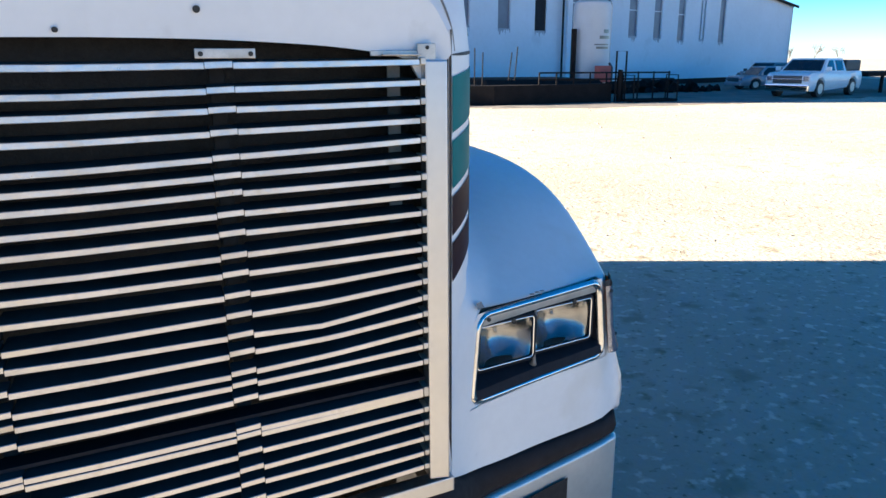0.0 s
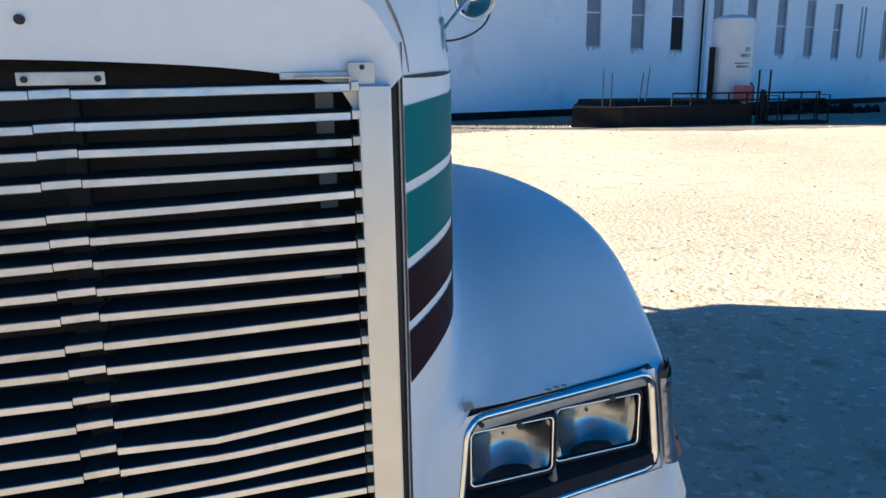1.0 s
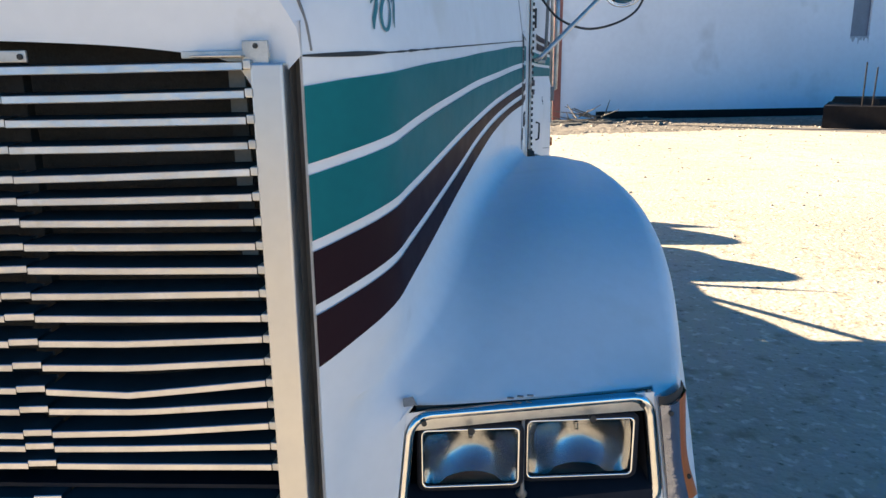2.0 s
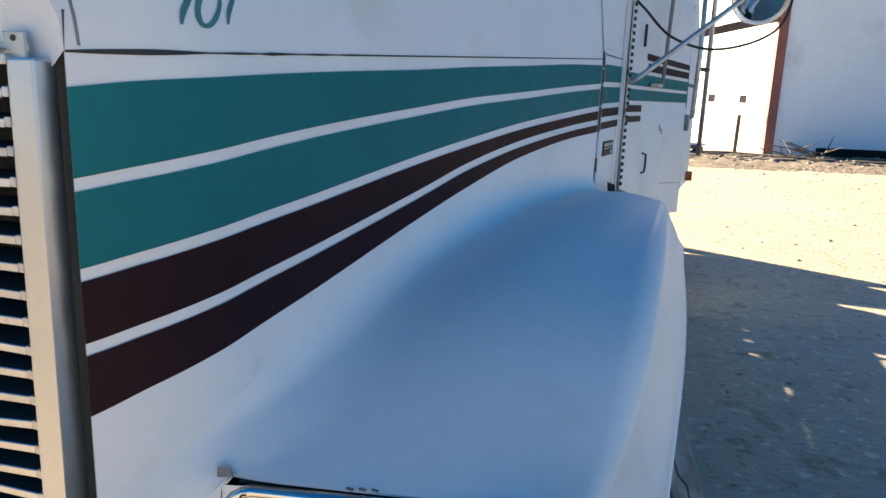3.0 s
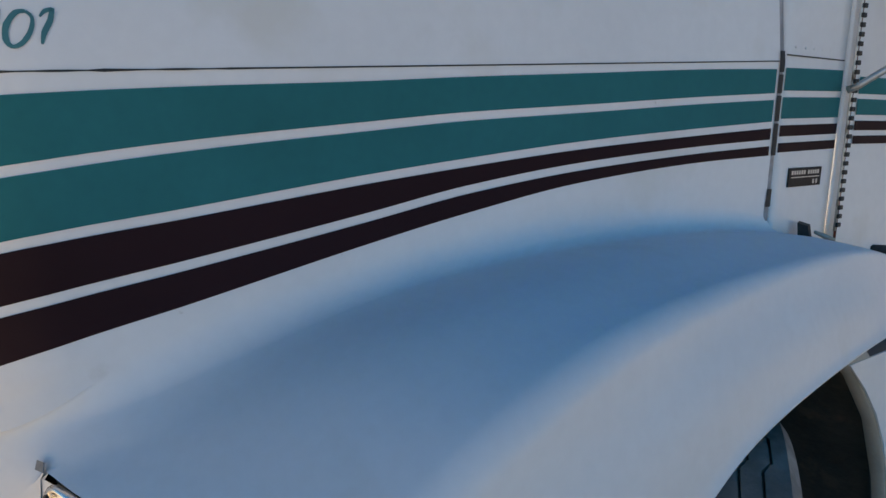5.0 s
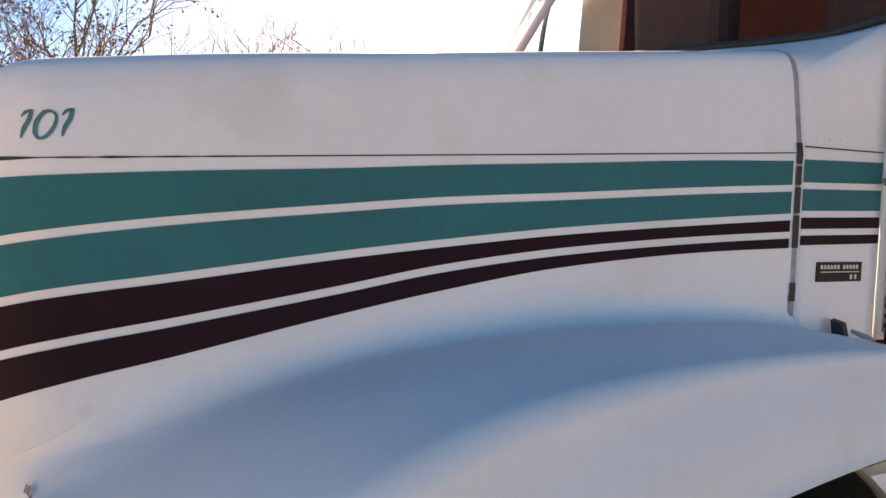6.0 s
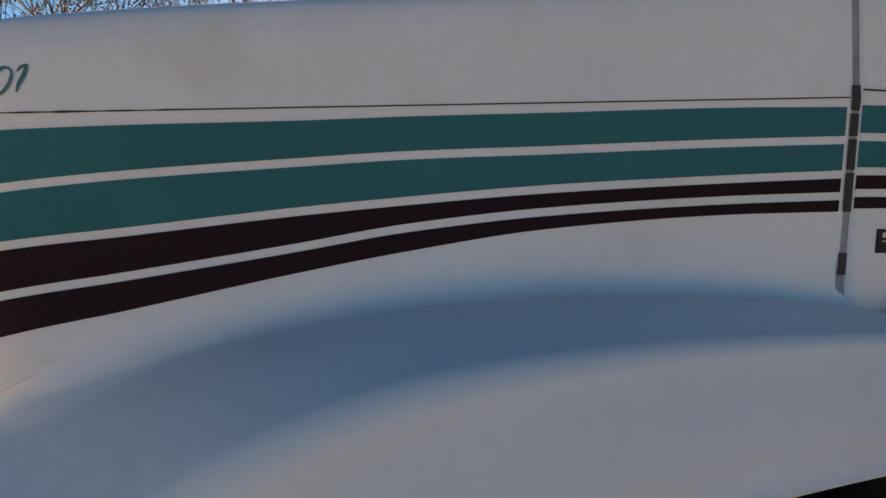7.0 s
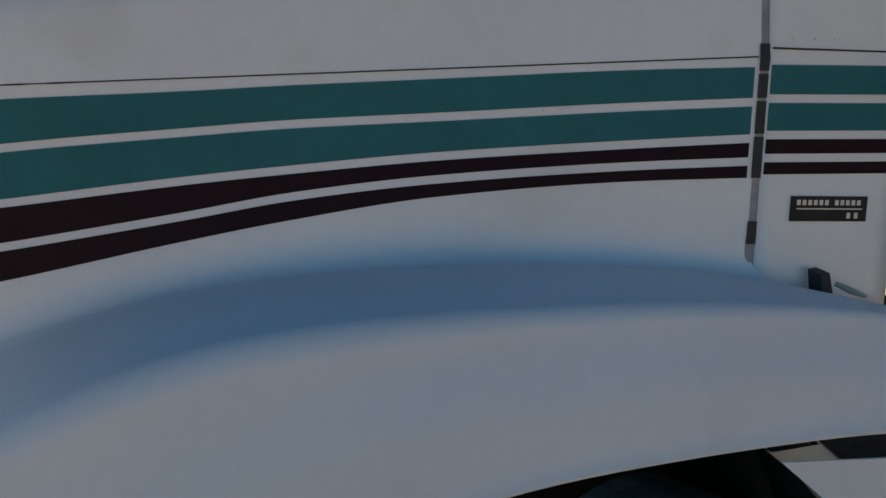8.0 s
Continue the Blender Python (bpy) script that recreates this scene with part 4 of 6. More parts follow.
# rubber stop on the fender by the cowl
bm = bmesh.new()
hexa(bm, [(0.802, 1.654, 1.375), (0.826, 1.668, 1.370), (0.820, 1.690, 1.370), (0.797, 1.672, 1.375), (0.798, 1.648, 1.434), (0.818, 1.659, 1.428), (0.812, 1.680, 1.429), (0.793, 1.666, 1.436)])
part("rubber_stop", bm, black_rubber, truck, bevel=0.004)
bm = bmesh.new()
tube(bm, [(0.822, 1.685, 1.412), (0.838, 1.705, 1.402), (0.852, 1.722, 1.395)], [0.004, 0.006, 0.003], 8)
part("stop_bracket", bm, flange_cream, truck, smooth=True)

# door, its hinge strip and rear cab corner
def cab_x(y, z):
    """The cab's side."""
    x = curve((1.78, 1.9, 2.2, 2.6, 2.95, 3.15), (0.785, 0.795, 0.812, 0.845, 0.870, 0.868), y)
    f, g = min(1.0, max(0.0, (y - 2.17) / 0.07)), min(1.0, max(0.0, (1.672 - z) / 0.05))
    x += 0.012 * f * f * (3 - 2 * f) * g * g * (3 - 2 * g)
    return x - (0.16 * (z - 2.05) if z > 2.05 else 0.0) - (2.2 * max(0.0, 1.20 - z) ** 2)


def cab_sheet(name, y0, y1, z0, z1, mat, off, parent, label="", ny=10, nz=10, both=True):
    rows = [[Vector((cab_x(y, z) + off, y, z)) for z in np.linspace(z0, z1, nz)] for y in np.linspace(y0, y1, ny)]
    return two_sided(name, rows, mat, parent, label, thick=0.02 if off == 0 else 0.0, both=both)[0]


cab_sheet("side_panel", 1.817, 1.840, 1.38, 2.10, white_paint, 0.0, cab)


def skirt_z(y):
    """The cab's lower edge."""
    return curve((1.84, 2.18, 2.84, 2.90, 2.935, 3.05), (1.290, 1.268, 1.192, 1.186, 1.196, 1.272), y)


door_rows = [[Vector((cab_x(y, max(z, 1.2)) + 0.004, y, z)) for z in np.linspace(skirt_z(y), 2.12, 22)] for y in np.linspace(1.845, 2.90, 30)]
door = two_sided("cab_door", door_rows, white_paint, cab, "white cab door with a bulging lower panel", thick=0.0)[0]
corner_rows = [[Vector((cab_x(y, 1.3) - 0.010, y, z)) for z in np.linspace(skirt_z(y), 1.2795, 4)] for y in np.linspace(2.905, 3.05, 6)]
two_sided("skirt_corner", corner_rows, white_paint, cab, thick=0.0)
cab_sheet("rear_panel", 2.91, 3.40, 1.28, 2.9, white_paint, -0.01, cab)
for zt, zb, mat, y0, y1 in ((1.772, 1.732, teal_paint, 1.86, 2.895), (1.720, 1.682, teal_paint, 1.86, 2.895), (1.668, 1.645, maroon_paint, 1.86, 2.07), (1.632, 1.612, maroon_paint, 1.86, 2.07), (1.845, 1.822, maroon_paint, 2.10, 2.895), (1.812, 1.785, maroon_paint, 2.13, 2.895), (1.772, 1.738, teal_paint, 2.925, 3.38), (1.726, 1.690, teal_paint, 2.925, 3.38)):
    cab_sheet("stripe", y0, y1, zb, zt, mat, 0.0065 if y0 < 2.9 else -0.007, door, ny=8, nz=3, both=False)
bm = bmesh.new()
tube(bm, [(0.800, 1.822, z) for z in np.linspace(1.40, 2.15, 8)], 0.0035, 8)
hinge = part("hinge_strip", bm, worn_steel, cab, "riveted door hinge strip", smooth=True)
for k in range(34):
    z = 1.41 + 0.0215 * k
    bm = bmesh.new()
    box(bm, (0.802, 1.818, z), (0.809, 1.834, z + 0.011))
    part("hinge_knuckle", bm, black_rubber, hinge, bevel=0.002)
# door pull, latch and grab rods
bm = bmesh.new()
xh = cab_x(2.18, 1.45) + 0.006
tube(bm, [(xh, 2.135, 1.498), (xh + 0.014, 2.138, 1.493), (xh + 0.014, 2.143, 1.46), (xh + 0.012, 2.145, 1.43), (xh, 2.145, 1.425)], 0.004, 8)
part("door_pull", bm, black_rubber, door, "black door pull", smooth=True)
bm = bmesh.new()
box(bm, (cab_x(2.86, 1.57), 2.84, 1.56), (cab_x(2.86, 1.57) + 0.02, 2.89, 1.63))
part("door_latch", bm, grey_rubber, door, bevel=0.004)
bm = bmesh.new()
tube(bm, [(cab_x(2.905, 1.3), 2.905, 1.3), (cab_x(2.905, 1.7) + 0.004, 2.905, 1.7), (cab_x(2.905, 2.1) + 0.002, 2.905, 2.1)], 0.005, 8)
part("door_edge_rod", bm, grey_rubber, cab, smooth=True)
bm = bmesh.new()
xg = cab_x(2.93, 1.7)
tube(bm, [(xg - 0.01, 2.93, 1.60), (xg + 0.035, 2.93, 1.62), (xg + 0.04, 2.93, 1.9), (xg + 0.035, 2.93, 2.25)], 0.011, 8)
part("grab_rail", bm, worn_steel, cab, "bright grab rail at the door's rear edge", smooth=True)
bm = bmesh.new()
box(bm, (cab_x(2.03, 1.9) + 0.004, 2.022, 1.862), (cab_x(2.03, 1.9) + 0.012, 2.034, 1.935))
part("door_slot", bm, black_rubber, door, bevel=0.002)
for y, z, w in ((2.36, 1.585, 0.012), (2.40, 1.566, 0.009), (2.385, 1.575, 0.006)):
    bm = bmesh.new()
    disc(bm, (cab_x(y, z) + 0.0045, y, z), (1, 0, 0), w, 0.002, 9)
    part("paint_chip", bm, grey_tape, door)
bm = bmesh.new()
tube(bm, [(cab_x(2.19, 1.38) + 0.004, 2.19, 1.383), (cab_x(2.5, 1.36) + 0.004, 2.5, 1.357), (cab_x(2.88, 1.32) + 0.004, 2.88, 1.324)], 0.0018, 6)
part("skirt_seam", bm, grey_rubber, cab)
bm = bmesh.new()
tube(bm, [(0.80, 2.02, 1.335), (0.83, 2.05, 1.335), (0.845, 2.06, 1.325)], 0.012, 8)
part("hold_down", bm, black_rubber, cab, smooth=True)
# cab body above: pillars, roof, back wall, windscreen
bm = bmesh.new()
rows = [[Vector((cab_x(y, 2.12) - 0.01 - 0.10 * f, y + 0.0, 2.12 + 0.72 * f)) for f in (0, 0.5, 1)] for y in (2.97, 3.15, 3.40)]
grid(bm, rows)
part("rear_pillar", bm, white_paint, cab)
bm = bmesh.new()
grid(bm, [[other_side(p) for p in r_] for r_ in rows])
part("rear_pillar", bm, white_paint, cab)
for flip in (False, True):
    bm = bmesh.new()
    a, b = Vector((0.775, 1.94, 2.08)), Vector((0.68, 2.32, 2.84))
    pts = [a, b]
    tube(bm, [other_side(p) if flip else p for p in pts], 0.028, 8)
    part("windscreen_pillar", bm, white_paint, cab, smooth=True)
    bm = bmesh.new()
    grid(bm, [[other_side(q) if flip else q for q in (Vector((cab_x(y, 2.13), y, 2.13)), Vector((cab_x(y, 2.13) - 0.09, max(y, 2.18) if y < 2 else y, 2.82)))] for y in (1.84, 2.3, 2.965)])
    w = part("door_window", bm, cab_glass, cab, "tinted door glass")
    w.visible_shadow = False
bm = bmesh.new()
roof_pts = [[Vector((0.70, 2.12, 2.83)), Vector((0.72, 3.40, 2.86)), Vector((0.35, 2.06, 2.90)), Vector((0.35, 3.40, 2.93))]]
r = roof_pts[0]
grid(bm, [[r[0], r[1]], [r[2], r[3]], [other_side(r[2]), other_side(r[3])], [other_side(r[0]), other_side(r[1])]])
roof = part("cab_roof", bm, white_paint, cab, smooth=True)
roof.modifiers.new("thickness", "SOLIDIFY").thickness = 0.05
bm = bmesh.new()
grid(bm, [[Vector((0.84, 3.40, 1.26)), Vector((0.72, 3.40, 2.86))], [other_side((0.84, 3.40, 1.26)), other_side((0.72, 3.40, 2.86))]])
part("cab_back", bm, white_paint, cab).modifiers.new("thickness", "SOLIDIFY").thickness = 0.03
bm = bmesh.new()
rows = []
for f in np.linspace(0, 1, 13):
    f = float(f)
    hi = Vector((0.675, 2.30, 2.83))
    h2 = other_side(hi)
    bow = 0.12 * (1 - (2 * f - 1) ** 2)
    rows.append([screen_base(f), hi.lerp(h2, f) + Vector((0, -bow, 0.04 * (1 - (2 * f - 1) ** 2)))])
grid(bm, rows)
screen = part("windscreen", bm, cab_glass, cab, "dark tinted windscreen", smooth=True)
screen.visible_shadow = False
bm = bmesh.new()
tube(bm, [r0[0] for r0 in rows], 0.014, 8)
part("windscreen_seal", bm, black_rubber, cab, smooth=True)
bm = bmesh.new()
grid(bm, [[Vector((0.80, 3.36, 1.3)), Vector((0.69, 3.36, 2.80))], [other_side((0.80, 3.36, 1.3)), other_side((0.69, 3.36, 2.80))]])
part("rear_liner", bm, maroon_trim, cab)
bm = bmesh.new()
grid(bm, [[Vector((0.68, 2.2, 2.78)), Vector((0.69, 3.36, 2.80))], [other_side((0.68, 2.2, 2.78)), other_side((0.69, 3.36, 2.80))]])
part("roof_liner", bm, seat_cloth, cab)
for flip in (False, True):
    bm = bmesh.new()
    rows_l = [[Vector((cab_x(y, z) - 0.035, y, z)) for z in (1.25, 1.7, 2.12)] for y in (1.86, 2.3, 3.05)]
    grid(bm, [[other_side(p) if flip else p for p in r_] for r_ in rows_l])
    part("door_liner", bm, maroon_trim, cab)


def cab_u(z):
    """Half the cab's width at the windows, drawn in towards the roof."""
    return 1.035 - 0.13 * (z - 2.13)


for s_ in (1, -1):
    def slab(name, v0, v1, z0, z1, a0, a1, mat, label=""):
        b = bmesh.new()
        hexa(b, [across(s_ * (cab_u(z) - o), v, z) for z in (z0, z1) for v, o in ((v0, a0), (v1, a0), (v1, a1), (v0, a1))])
        bmesh.ops.recalc_face_normals(b, faces=b.faces)
        part(name, b, mat, cab, label, bevel=0.006)

    slab("window_header", 2.22, 3.30, 2.63, 2.83, 0.0, 0.018, white_paint)
    slab("header_trim", 2.24, 3.30, 2.61, 2.82, 0.020, 0.06, maroon_trim, "maroon cloth trim over the door window")
    slab("door_pillar", 2.96, 3.20, 2.10, 2.628, 0.0, 0.018, white_paint)
    slab("pillar_trim", 2.94, 3.30, 2.10, 2.608, 0.020, 0.05, maroon_trim, "maroon cab trim behind the door window")
    slab("vent_post", 2.44, 2.46, 2.12, 2.62, 0.0, 0.02, black_rubber)
    b = bmesh.new()
    tube(b, [across(s_ * 0.93, 2.05, 2.10), across(s_ * 0.86, 2.24, 2.50), across(s_ * 0.80, 2.42, 2.80)], 0.045, 10)
    part("windscreen_trim", b, maroon_trim, cab, smooth=True)
bm = bmesh.new()
lo = [Vector((0.74, 1.90, 2.05)), Vector((0.76, 2.25, 2.02))]
grid(bm, [lo, [other_side(p) for p in lo]])
part("dashboard", bm, black_plastic, cab).modifiers.new("thickness", "SOLIDIFY").thickness = 0.06
for u in (0.45, -0.45):
    bm = bmesh.new()
    p = across(u, 2.75, 2.25)
    box(bm, (p.x - 0.25, p.y - 0.07, 1.9), (p.x + 0.25, p.y + 0.07, 2.72))
    part("cab_seat", bm, seat_cloth, cab, bevel=0.05)

bm = bmesh.new()
disc(bm, (cab_x(3.3, 1.34) + 0.006, 3.30, 1.318), (1, 0, 0), 0.024, 0.03, 16)
part("side_marker", bm, amber_plastic, cab, "amber side marker lamp", bevel=0.006)
bm = bmesh.new()
box(bm, (0.735, 1.68, 2.018), (0.752, 1.735, 2.026))
part("cowl_latch", bm, black_rubber, cab, bevel=0.002)

# sleeper box behind the cab
bm = bmesh.new()
hexa(bm, [across(u, v, z) for z, w in ((1.10, 0.97), (2.88, 0.86)) for u, v in ((-w, 3.46), (w, 3.46), (w, 4.95), (-w, 4.95))])
bmesh.ops.recalc_face_normals(bm, faces=bm.faces)
sleeper = part("sleeper", bm, white_paint, truck, "white sleeper box behind the cab", smooth="edges", bevel=0.05)

# mirror: round convex glass on a long arm
mirror = new("mirror")
mirror.parent = truck
mirror["label"] = "round convex mirror on tubular steel arms"
C = Vector((1.15, 2.15, 2.03))
face = Vector((0.10, -0.95, -0.30)).normalized()
bm = bmesh.new()
u = face.cross(Vector((0, 0, 1))).normalized()
w = u.cross(face)
rows = []
for q, o in ((0.02, 0.022), (0.4, 0.018), (0.75, 0.008), (1.0, -0.004)):
    rows.append([C + face * o + (u * math.cos(k * math.pi / 14) + w * math.sin(k * math.pi / 14)) * 0.083 * q for k in range(28)])
grid(bm, rows, close=True)
part("mirror_glass", bm, chrome, mirror, "convex mirror glass", smooth=True)
bm = bmesh.new()
tube(bm, [C + (u * math.cos(k * math.pi / 14) + w * math.sin(k * math.pi / 14)) * 0.086 for k in range(28)], 0.005, 8, closed=True)
part("mirror_rim", bm, chrome, mirror, smooth=True)
bm = bmesh.new()
rows = []
for q, o in ((1.0, -0.006), (0.9, -0.03), (0.5, -0.055), (0.05, -0.06)):
    rows.append([C + face * o + (u * math.cos(k * math.pi / 14) + w * math.sin(k * math.pi / 14)) * 0.085 * q for k in range(28)])
grid(bm, rows, close=True)
part("mirror_shell", bm, grey_rubber, mirror, smooth=True)
bm = bmesh.new()
tube(bm, [(0.812, 1.775, 1.738), (0.83, 1.78, 1.745), (1.14, 2.13, 2.06), (1.2, 2.2, 2.12), (1.2, 2.22, 2.5)], 0.0085, 10)
part("lower_arm", bm, worn_steel, mirror, smooth=True)
bm = bmesh.new()
pts = spline([(0.80, 1.86, 1.99), (0.825, 1.885, 1.965), (0.90, 1.98, 1.89), (1.02, 2.10, 1.86), (1.16, 2.20, 1.90), (1.235, 2.24, 1.98), (1.245, 2.24, 2.15), (1.20, 2.23, 2.30)], 40)
tube(bm, pts, 0.0045, 8)
part("cable_loop", bm, black_rubber, mirror, smooth=True)
bm = bmesh.new()
tube(bm, [(cab_x(2.25, 1.76) + 0.006, 2.25, 1.742), (cab_x(2.25, 1.76) + 0.035, 2.25, 1.75), (cab_x(2.25, 2.0) + 0.045, 2.25, 2.1), (cab_x(2.25, 2.4) + 0.06, 2.25, 2.6)], 0.007, 8)
part("upright_rod", bm, grey_rubber, mirror, smooth=True)
bm = bmesh.new()
box(bm, (cab_x(2.25, 1.74) + 0.004, 2.16, 1.734), (cab_x(2.25, 1.74) + 0.035, 2.27, 1.746))
part("rod_foot", bm, worn_steel, mirror, bevel=0.003)

far_mirror = new("mirror_bracket")
far_mirror.parent = truck
far_mirror["label"] = "tubular mirror bracket on the far door pillar"
for name, pts in (("bracket_arm", [(0.77, 2.30, 2.46), (0.83, 2.26, 2.49), (0.835, 2.26, 2.57)]), ("bracket_loop", [(0.76, 2.37, 2.48), (0.79, 2.43, 2.49), (0.79, 2.45, 2.59)])):
    bm = bmesh.new()
    tube(bm, [other_side(p) for p in pts], 0.008, 8)
    part(name, bm, black_rubber, far_mirror, smooth=True)

# stack pipe behind the cab
bm = bmesh.new()
tube(bm, [(0.89, 3.68, 1.40), (0.89, 3.68, 3.1)], 0.013, 12)
stack = part("guard_pipe", bm, worn_steel, truck, "vertical pipe behind the cab", smooth=True)
for z in (1.45, 1.86):
    bm = bmesh.new()
    tube(bm, [(0.80, 3.40, z), (0.895, 3.69, z)], 0.011, 8)
    part("pipe_clamp", bm, black_rubber, stack, smooth=True)

# wheel wells and splash panels
bm = bmesh.new()
rows = []
for y, z in ((1.56, 1.19), (1.64, 1.14), (1.72, 1.02), (1.80, 0.85), (1.87, 0.65), (1.90, 0.45)):
    rows.append([Vector((x, y + (0.0 if x > 0.9 else -0.0), z)) for x in (0.55, 0.80, 0.96)])
grid(bm, rows)
splash = part("splash_panel", bm, mud, truck, "muddy inner splash panel", smooth=True)
bm = bmesh.new()
rows = []
for y, z in ((1.53, 1.205), (1.605, 1.145), (1.72, 1.02), (1.81, 0.85), (1.88, 0.65), (1.92, 0.40)):
    rows.append([Vector((0.988, y - 0.064, z)), Vector((0.992, y - 0.070, z)), Vector((1.018, y - 0.071, z)), Vector((1.024, y - 0.064, z)), Vector((1.026, y + 0.005, z + 0.01)), Vector((0.97, y + 0.02, z + 0.01))])
grid(bm, rows)
part("arch_flange", bm, flange_cream, truck, "scuffed pale arch flange", smooth=True)
bm = bmesh.new()
rows = []
for z in np.linspace(0.40, 1.19, 12):
    z = float(z)
    y0 = curve((0.40, 0.65, 0.85, 1.02, 1.145, 1.20), (1.865, 1.825, 1.745, 1.652, 1.536, 1.466), z)
    rows.append([Vector((1.0275, y0, z)), Vector((1.0255, y0 + curve((0.4, 0.8, 1.05, 1.19), (0.03, 0.06, 0.14, 0.30), z), z))])
grid(bm, rows)
part("step_fairing", bm, white_paint, truck, "narrow white fairing beside the steps").modifiers.new("thickness", "SOLIDIFY").thickness = 0.004
bm = bmesh.new()
grid(bm, [[Vector((0.50 + f * (x - 0.50), y, z)) for f in (0, 0.5, 1)] for x, y, z in ((1.06, 0.45, 0.70), (1.06, 0.55, 0.95), (1.05, 0.72, 1.10), (1.03, 0.95, 1.19), (1.00, 1.25, 1.235), (0.965, 1.60, 1.25))])
part("inner_fender", bm, mud, truck, "dark inner fender", smooth=True)
# near-black sheets stand in for shade inside the well and under the cab
bm = bmesh.new()
grid(bm, [[Vector((0.50, y, z)) for z in (0.5, 1.26)] for y in (0.2, 1.0, 1.9)])
part("engine_side", bm, cavity_shade, truck)
bm = bmesh.new()
hexa(bm, [across(u, v, z) for z in (0.90, 1.24) for u, v in ((0.82, 1.72), (0.86, 1.72), (0.90, 3.35), (0.86, 3.35))])
part("under_cab_panel", bm, cavity_shade, cab, "dark panel under the cab")


def wheel(centre, width, radius, name="steer_wheel", steer=0.0, rubber=None):
    """Tyre with ribs and grooves, rim and hub, its axle across the truck."""
    w_ = new(name)
    w_.parent = truck
    ax = Vector((LEAN[1], LEAN[0], 0))
    ax.rotate(Euler((0, 0, radians(steer))))
    fw = Vector((-ax.y, ax.x, 0))
    c = Vector(centre)
    n = 120
    prof = [(-0.5, 0.56), (-0.52, 0.75), (-0.48, 0.93), (-0.40, 0.985)]
    ribs = 5
    for k in range(ribs):
        a = -0.40 + 0.80 * k / ribs
        b = -0.40 + 0.80 * (k + 1) / ribs
        g = 0.011
        prof += [(a + g, 1.0, k), (b - g, 1.0, k + 1)]
        if k < ribs - 1:
            prof += [(b - g + 0.004, 0.972, k + 1), (b + g - 0.004, 0.972, k + 1)]
    prof += [(0.40, 0.985), (0.48, 0.93), (0.52, 0.75), (0.5, 0.56)]
    bm = bmesh.new()
    rows = []
    for i in range(n):
        a = 2 * math.pi * i / n
        zig = 0.020 if (i % 8) < 4 else -0.020
        row = []
        for q in prof:
            x = q[0] * width
            if len(q) == 3 and 0 < q[2] < ribs:
                x += zig * 0.42
            row.append(c + ax * x + (fw * math.cos(a) + Vector((0, 0, 1)) * math.sin(a)) * radius * q[1])
        rows.append(row)
    rows.append(rows[0])
    grid(bm, rows)
    bmesh.ops.remove_doubles(bm, verts=bm.verts, dist=1e-5)
    bmesh.ops.recalc_face_normals(bm, faces=bm.faces)
    part("tyre", bm, rubber or tyre_rubber, w_, "worn ribbed truck tyre with dusty shoulders" if rubber is None else "dark ribbed truck tyre", smooth="edges")
    bm = bmesh.new()
    rows = []
    for r_, x in ((0.57, 0.46), (0.54, 0.40), (0.50, 0.20), (0.28, 0.30), (0.26, 0.44), (0.10, 0.46)):
        rows.append([c + ax * x * width + (fw * math.cos(k * math.pi / 20) + Vector((0, 0, 1)) * math.sin(k * math.pi / 20)) * radius * r_ for k in range(40)])
    grid(bm, rows, close=True)
    part("rim", bm, worn_steel, w_, smooth="edges")
    return w_


wheel(across(0.985, 1.27, 0.515), 0.27, 0.515, steer=30)
wheel(across(-0.965, 1.27, 0.515), 0.26, 0.515, steer=30)
for v_ in (6.28, 7.62):
    for u_ in (0.93, 0.62, -0.62, -0.93):
        wheel(across(u_, v_, 0.49 if u_ > 0 else 0.43), 0.25, 0.49 if u_ > 0 else 0.43, "drive_wheel", rubber=black_rubber)
    bm = bmesh.new()
    tube(bm, [across(-0.8, v_, 0.49), across(0.8, v_, 0.49)], 0.07, 12)
    part("drive_axle", bm, black_iron, truck, smooth=True)
bm = bmesh.new()
tube(bm, [across(-0.9, 1.33, 0.50), across(0.9, 1.33, 0.50)], 0.05, 12)
part("steer_axle", bm, black_iron, truck, smooth=True)
for u_ in (0.43, -0.43):
    bm = bmesh.new()
    hexa(bm, [across(u, v, z) for z in (0.60, 0.83) for u, v in ((u_ - 0.04, 0.15), (u_ + 0.04, 0.15), (u_ + 0.04, 8.5), (u_ - 0.04, 8.5))])
    part("frame_rail", bm, black_iron, truck)
bm = bmesh.new()
hexa(bm, [across(-0.42, 0.25, 0.62), across(0.42, 0.25, 0.62), across(0.42, 1.9, 0.62), across(-0.42, 1.9, 0.62), across(-0.38, 0.25, 1.5), across(0.38, 0.25, 1.5), across(0.38, 1.9, 1.7), across(-0.38, 1.9, 1.7)])
part("engine", bm, cavity_shade, truck)
bm = bmesh.new()
disc(bm, across(0, 6.95, 0.97), (0, 0, 1), 0.46, 0.10, 32)
part("fifth_wheel", bm, black_iron, truck)
# unseen sloping plates and pipes behind the sleeper, added to shape the truck's shadow
for u_ in (0.46, -0.46):
    bm = bmesh.new()
    hexa(bm, [across(u_ + du, v, z) for du in (-0.03, 0.03) for v, z in ((4.60, 0.83), (5.53, 0.76), (5.06, 0.90), (4.60, 0.98))])
    bmesh.ops.recalc_face_normals(bm, faces=bm.faces)
    part("shadow_plate", bm, black_iron, truck)
    bm = bmesh.new()
    tube(bm, [across(u_ + 0.02, 4.72, 1.17), across(u_ + 0.02, 4.93, 1.085), across(u_ + 0.02, 5.57, 0.775)], 0.026, 10)
    part("shadow_pipe", bm, black_iron, truck, smooth=True)
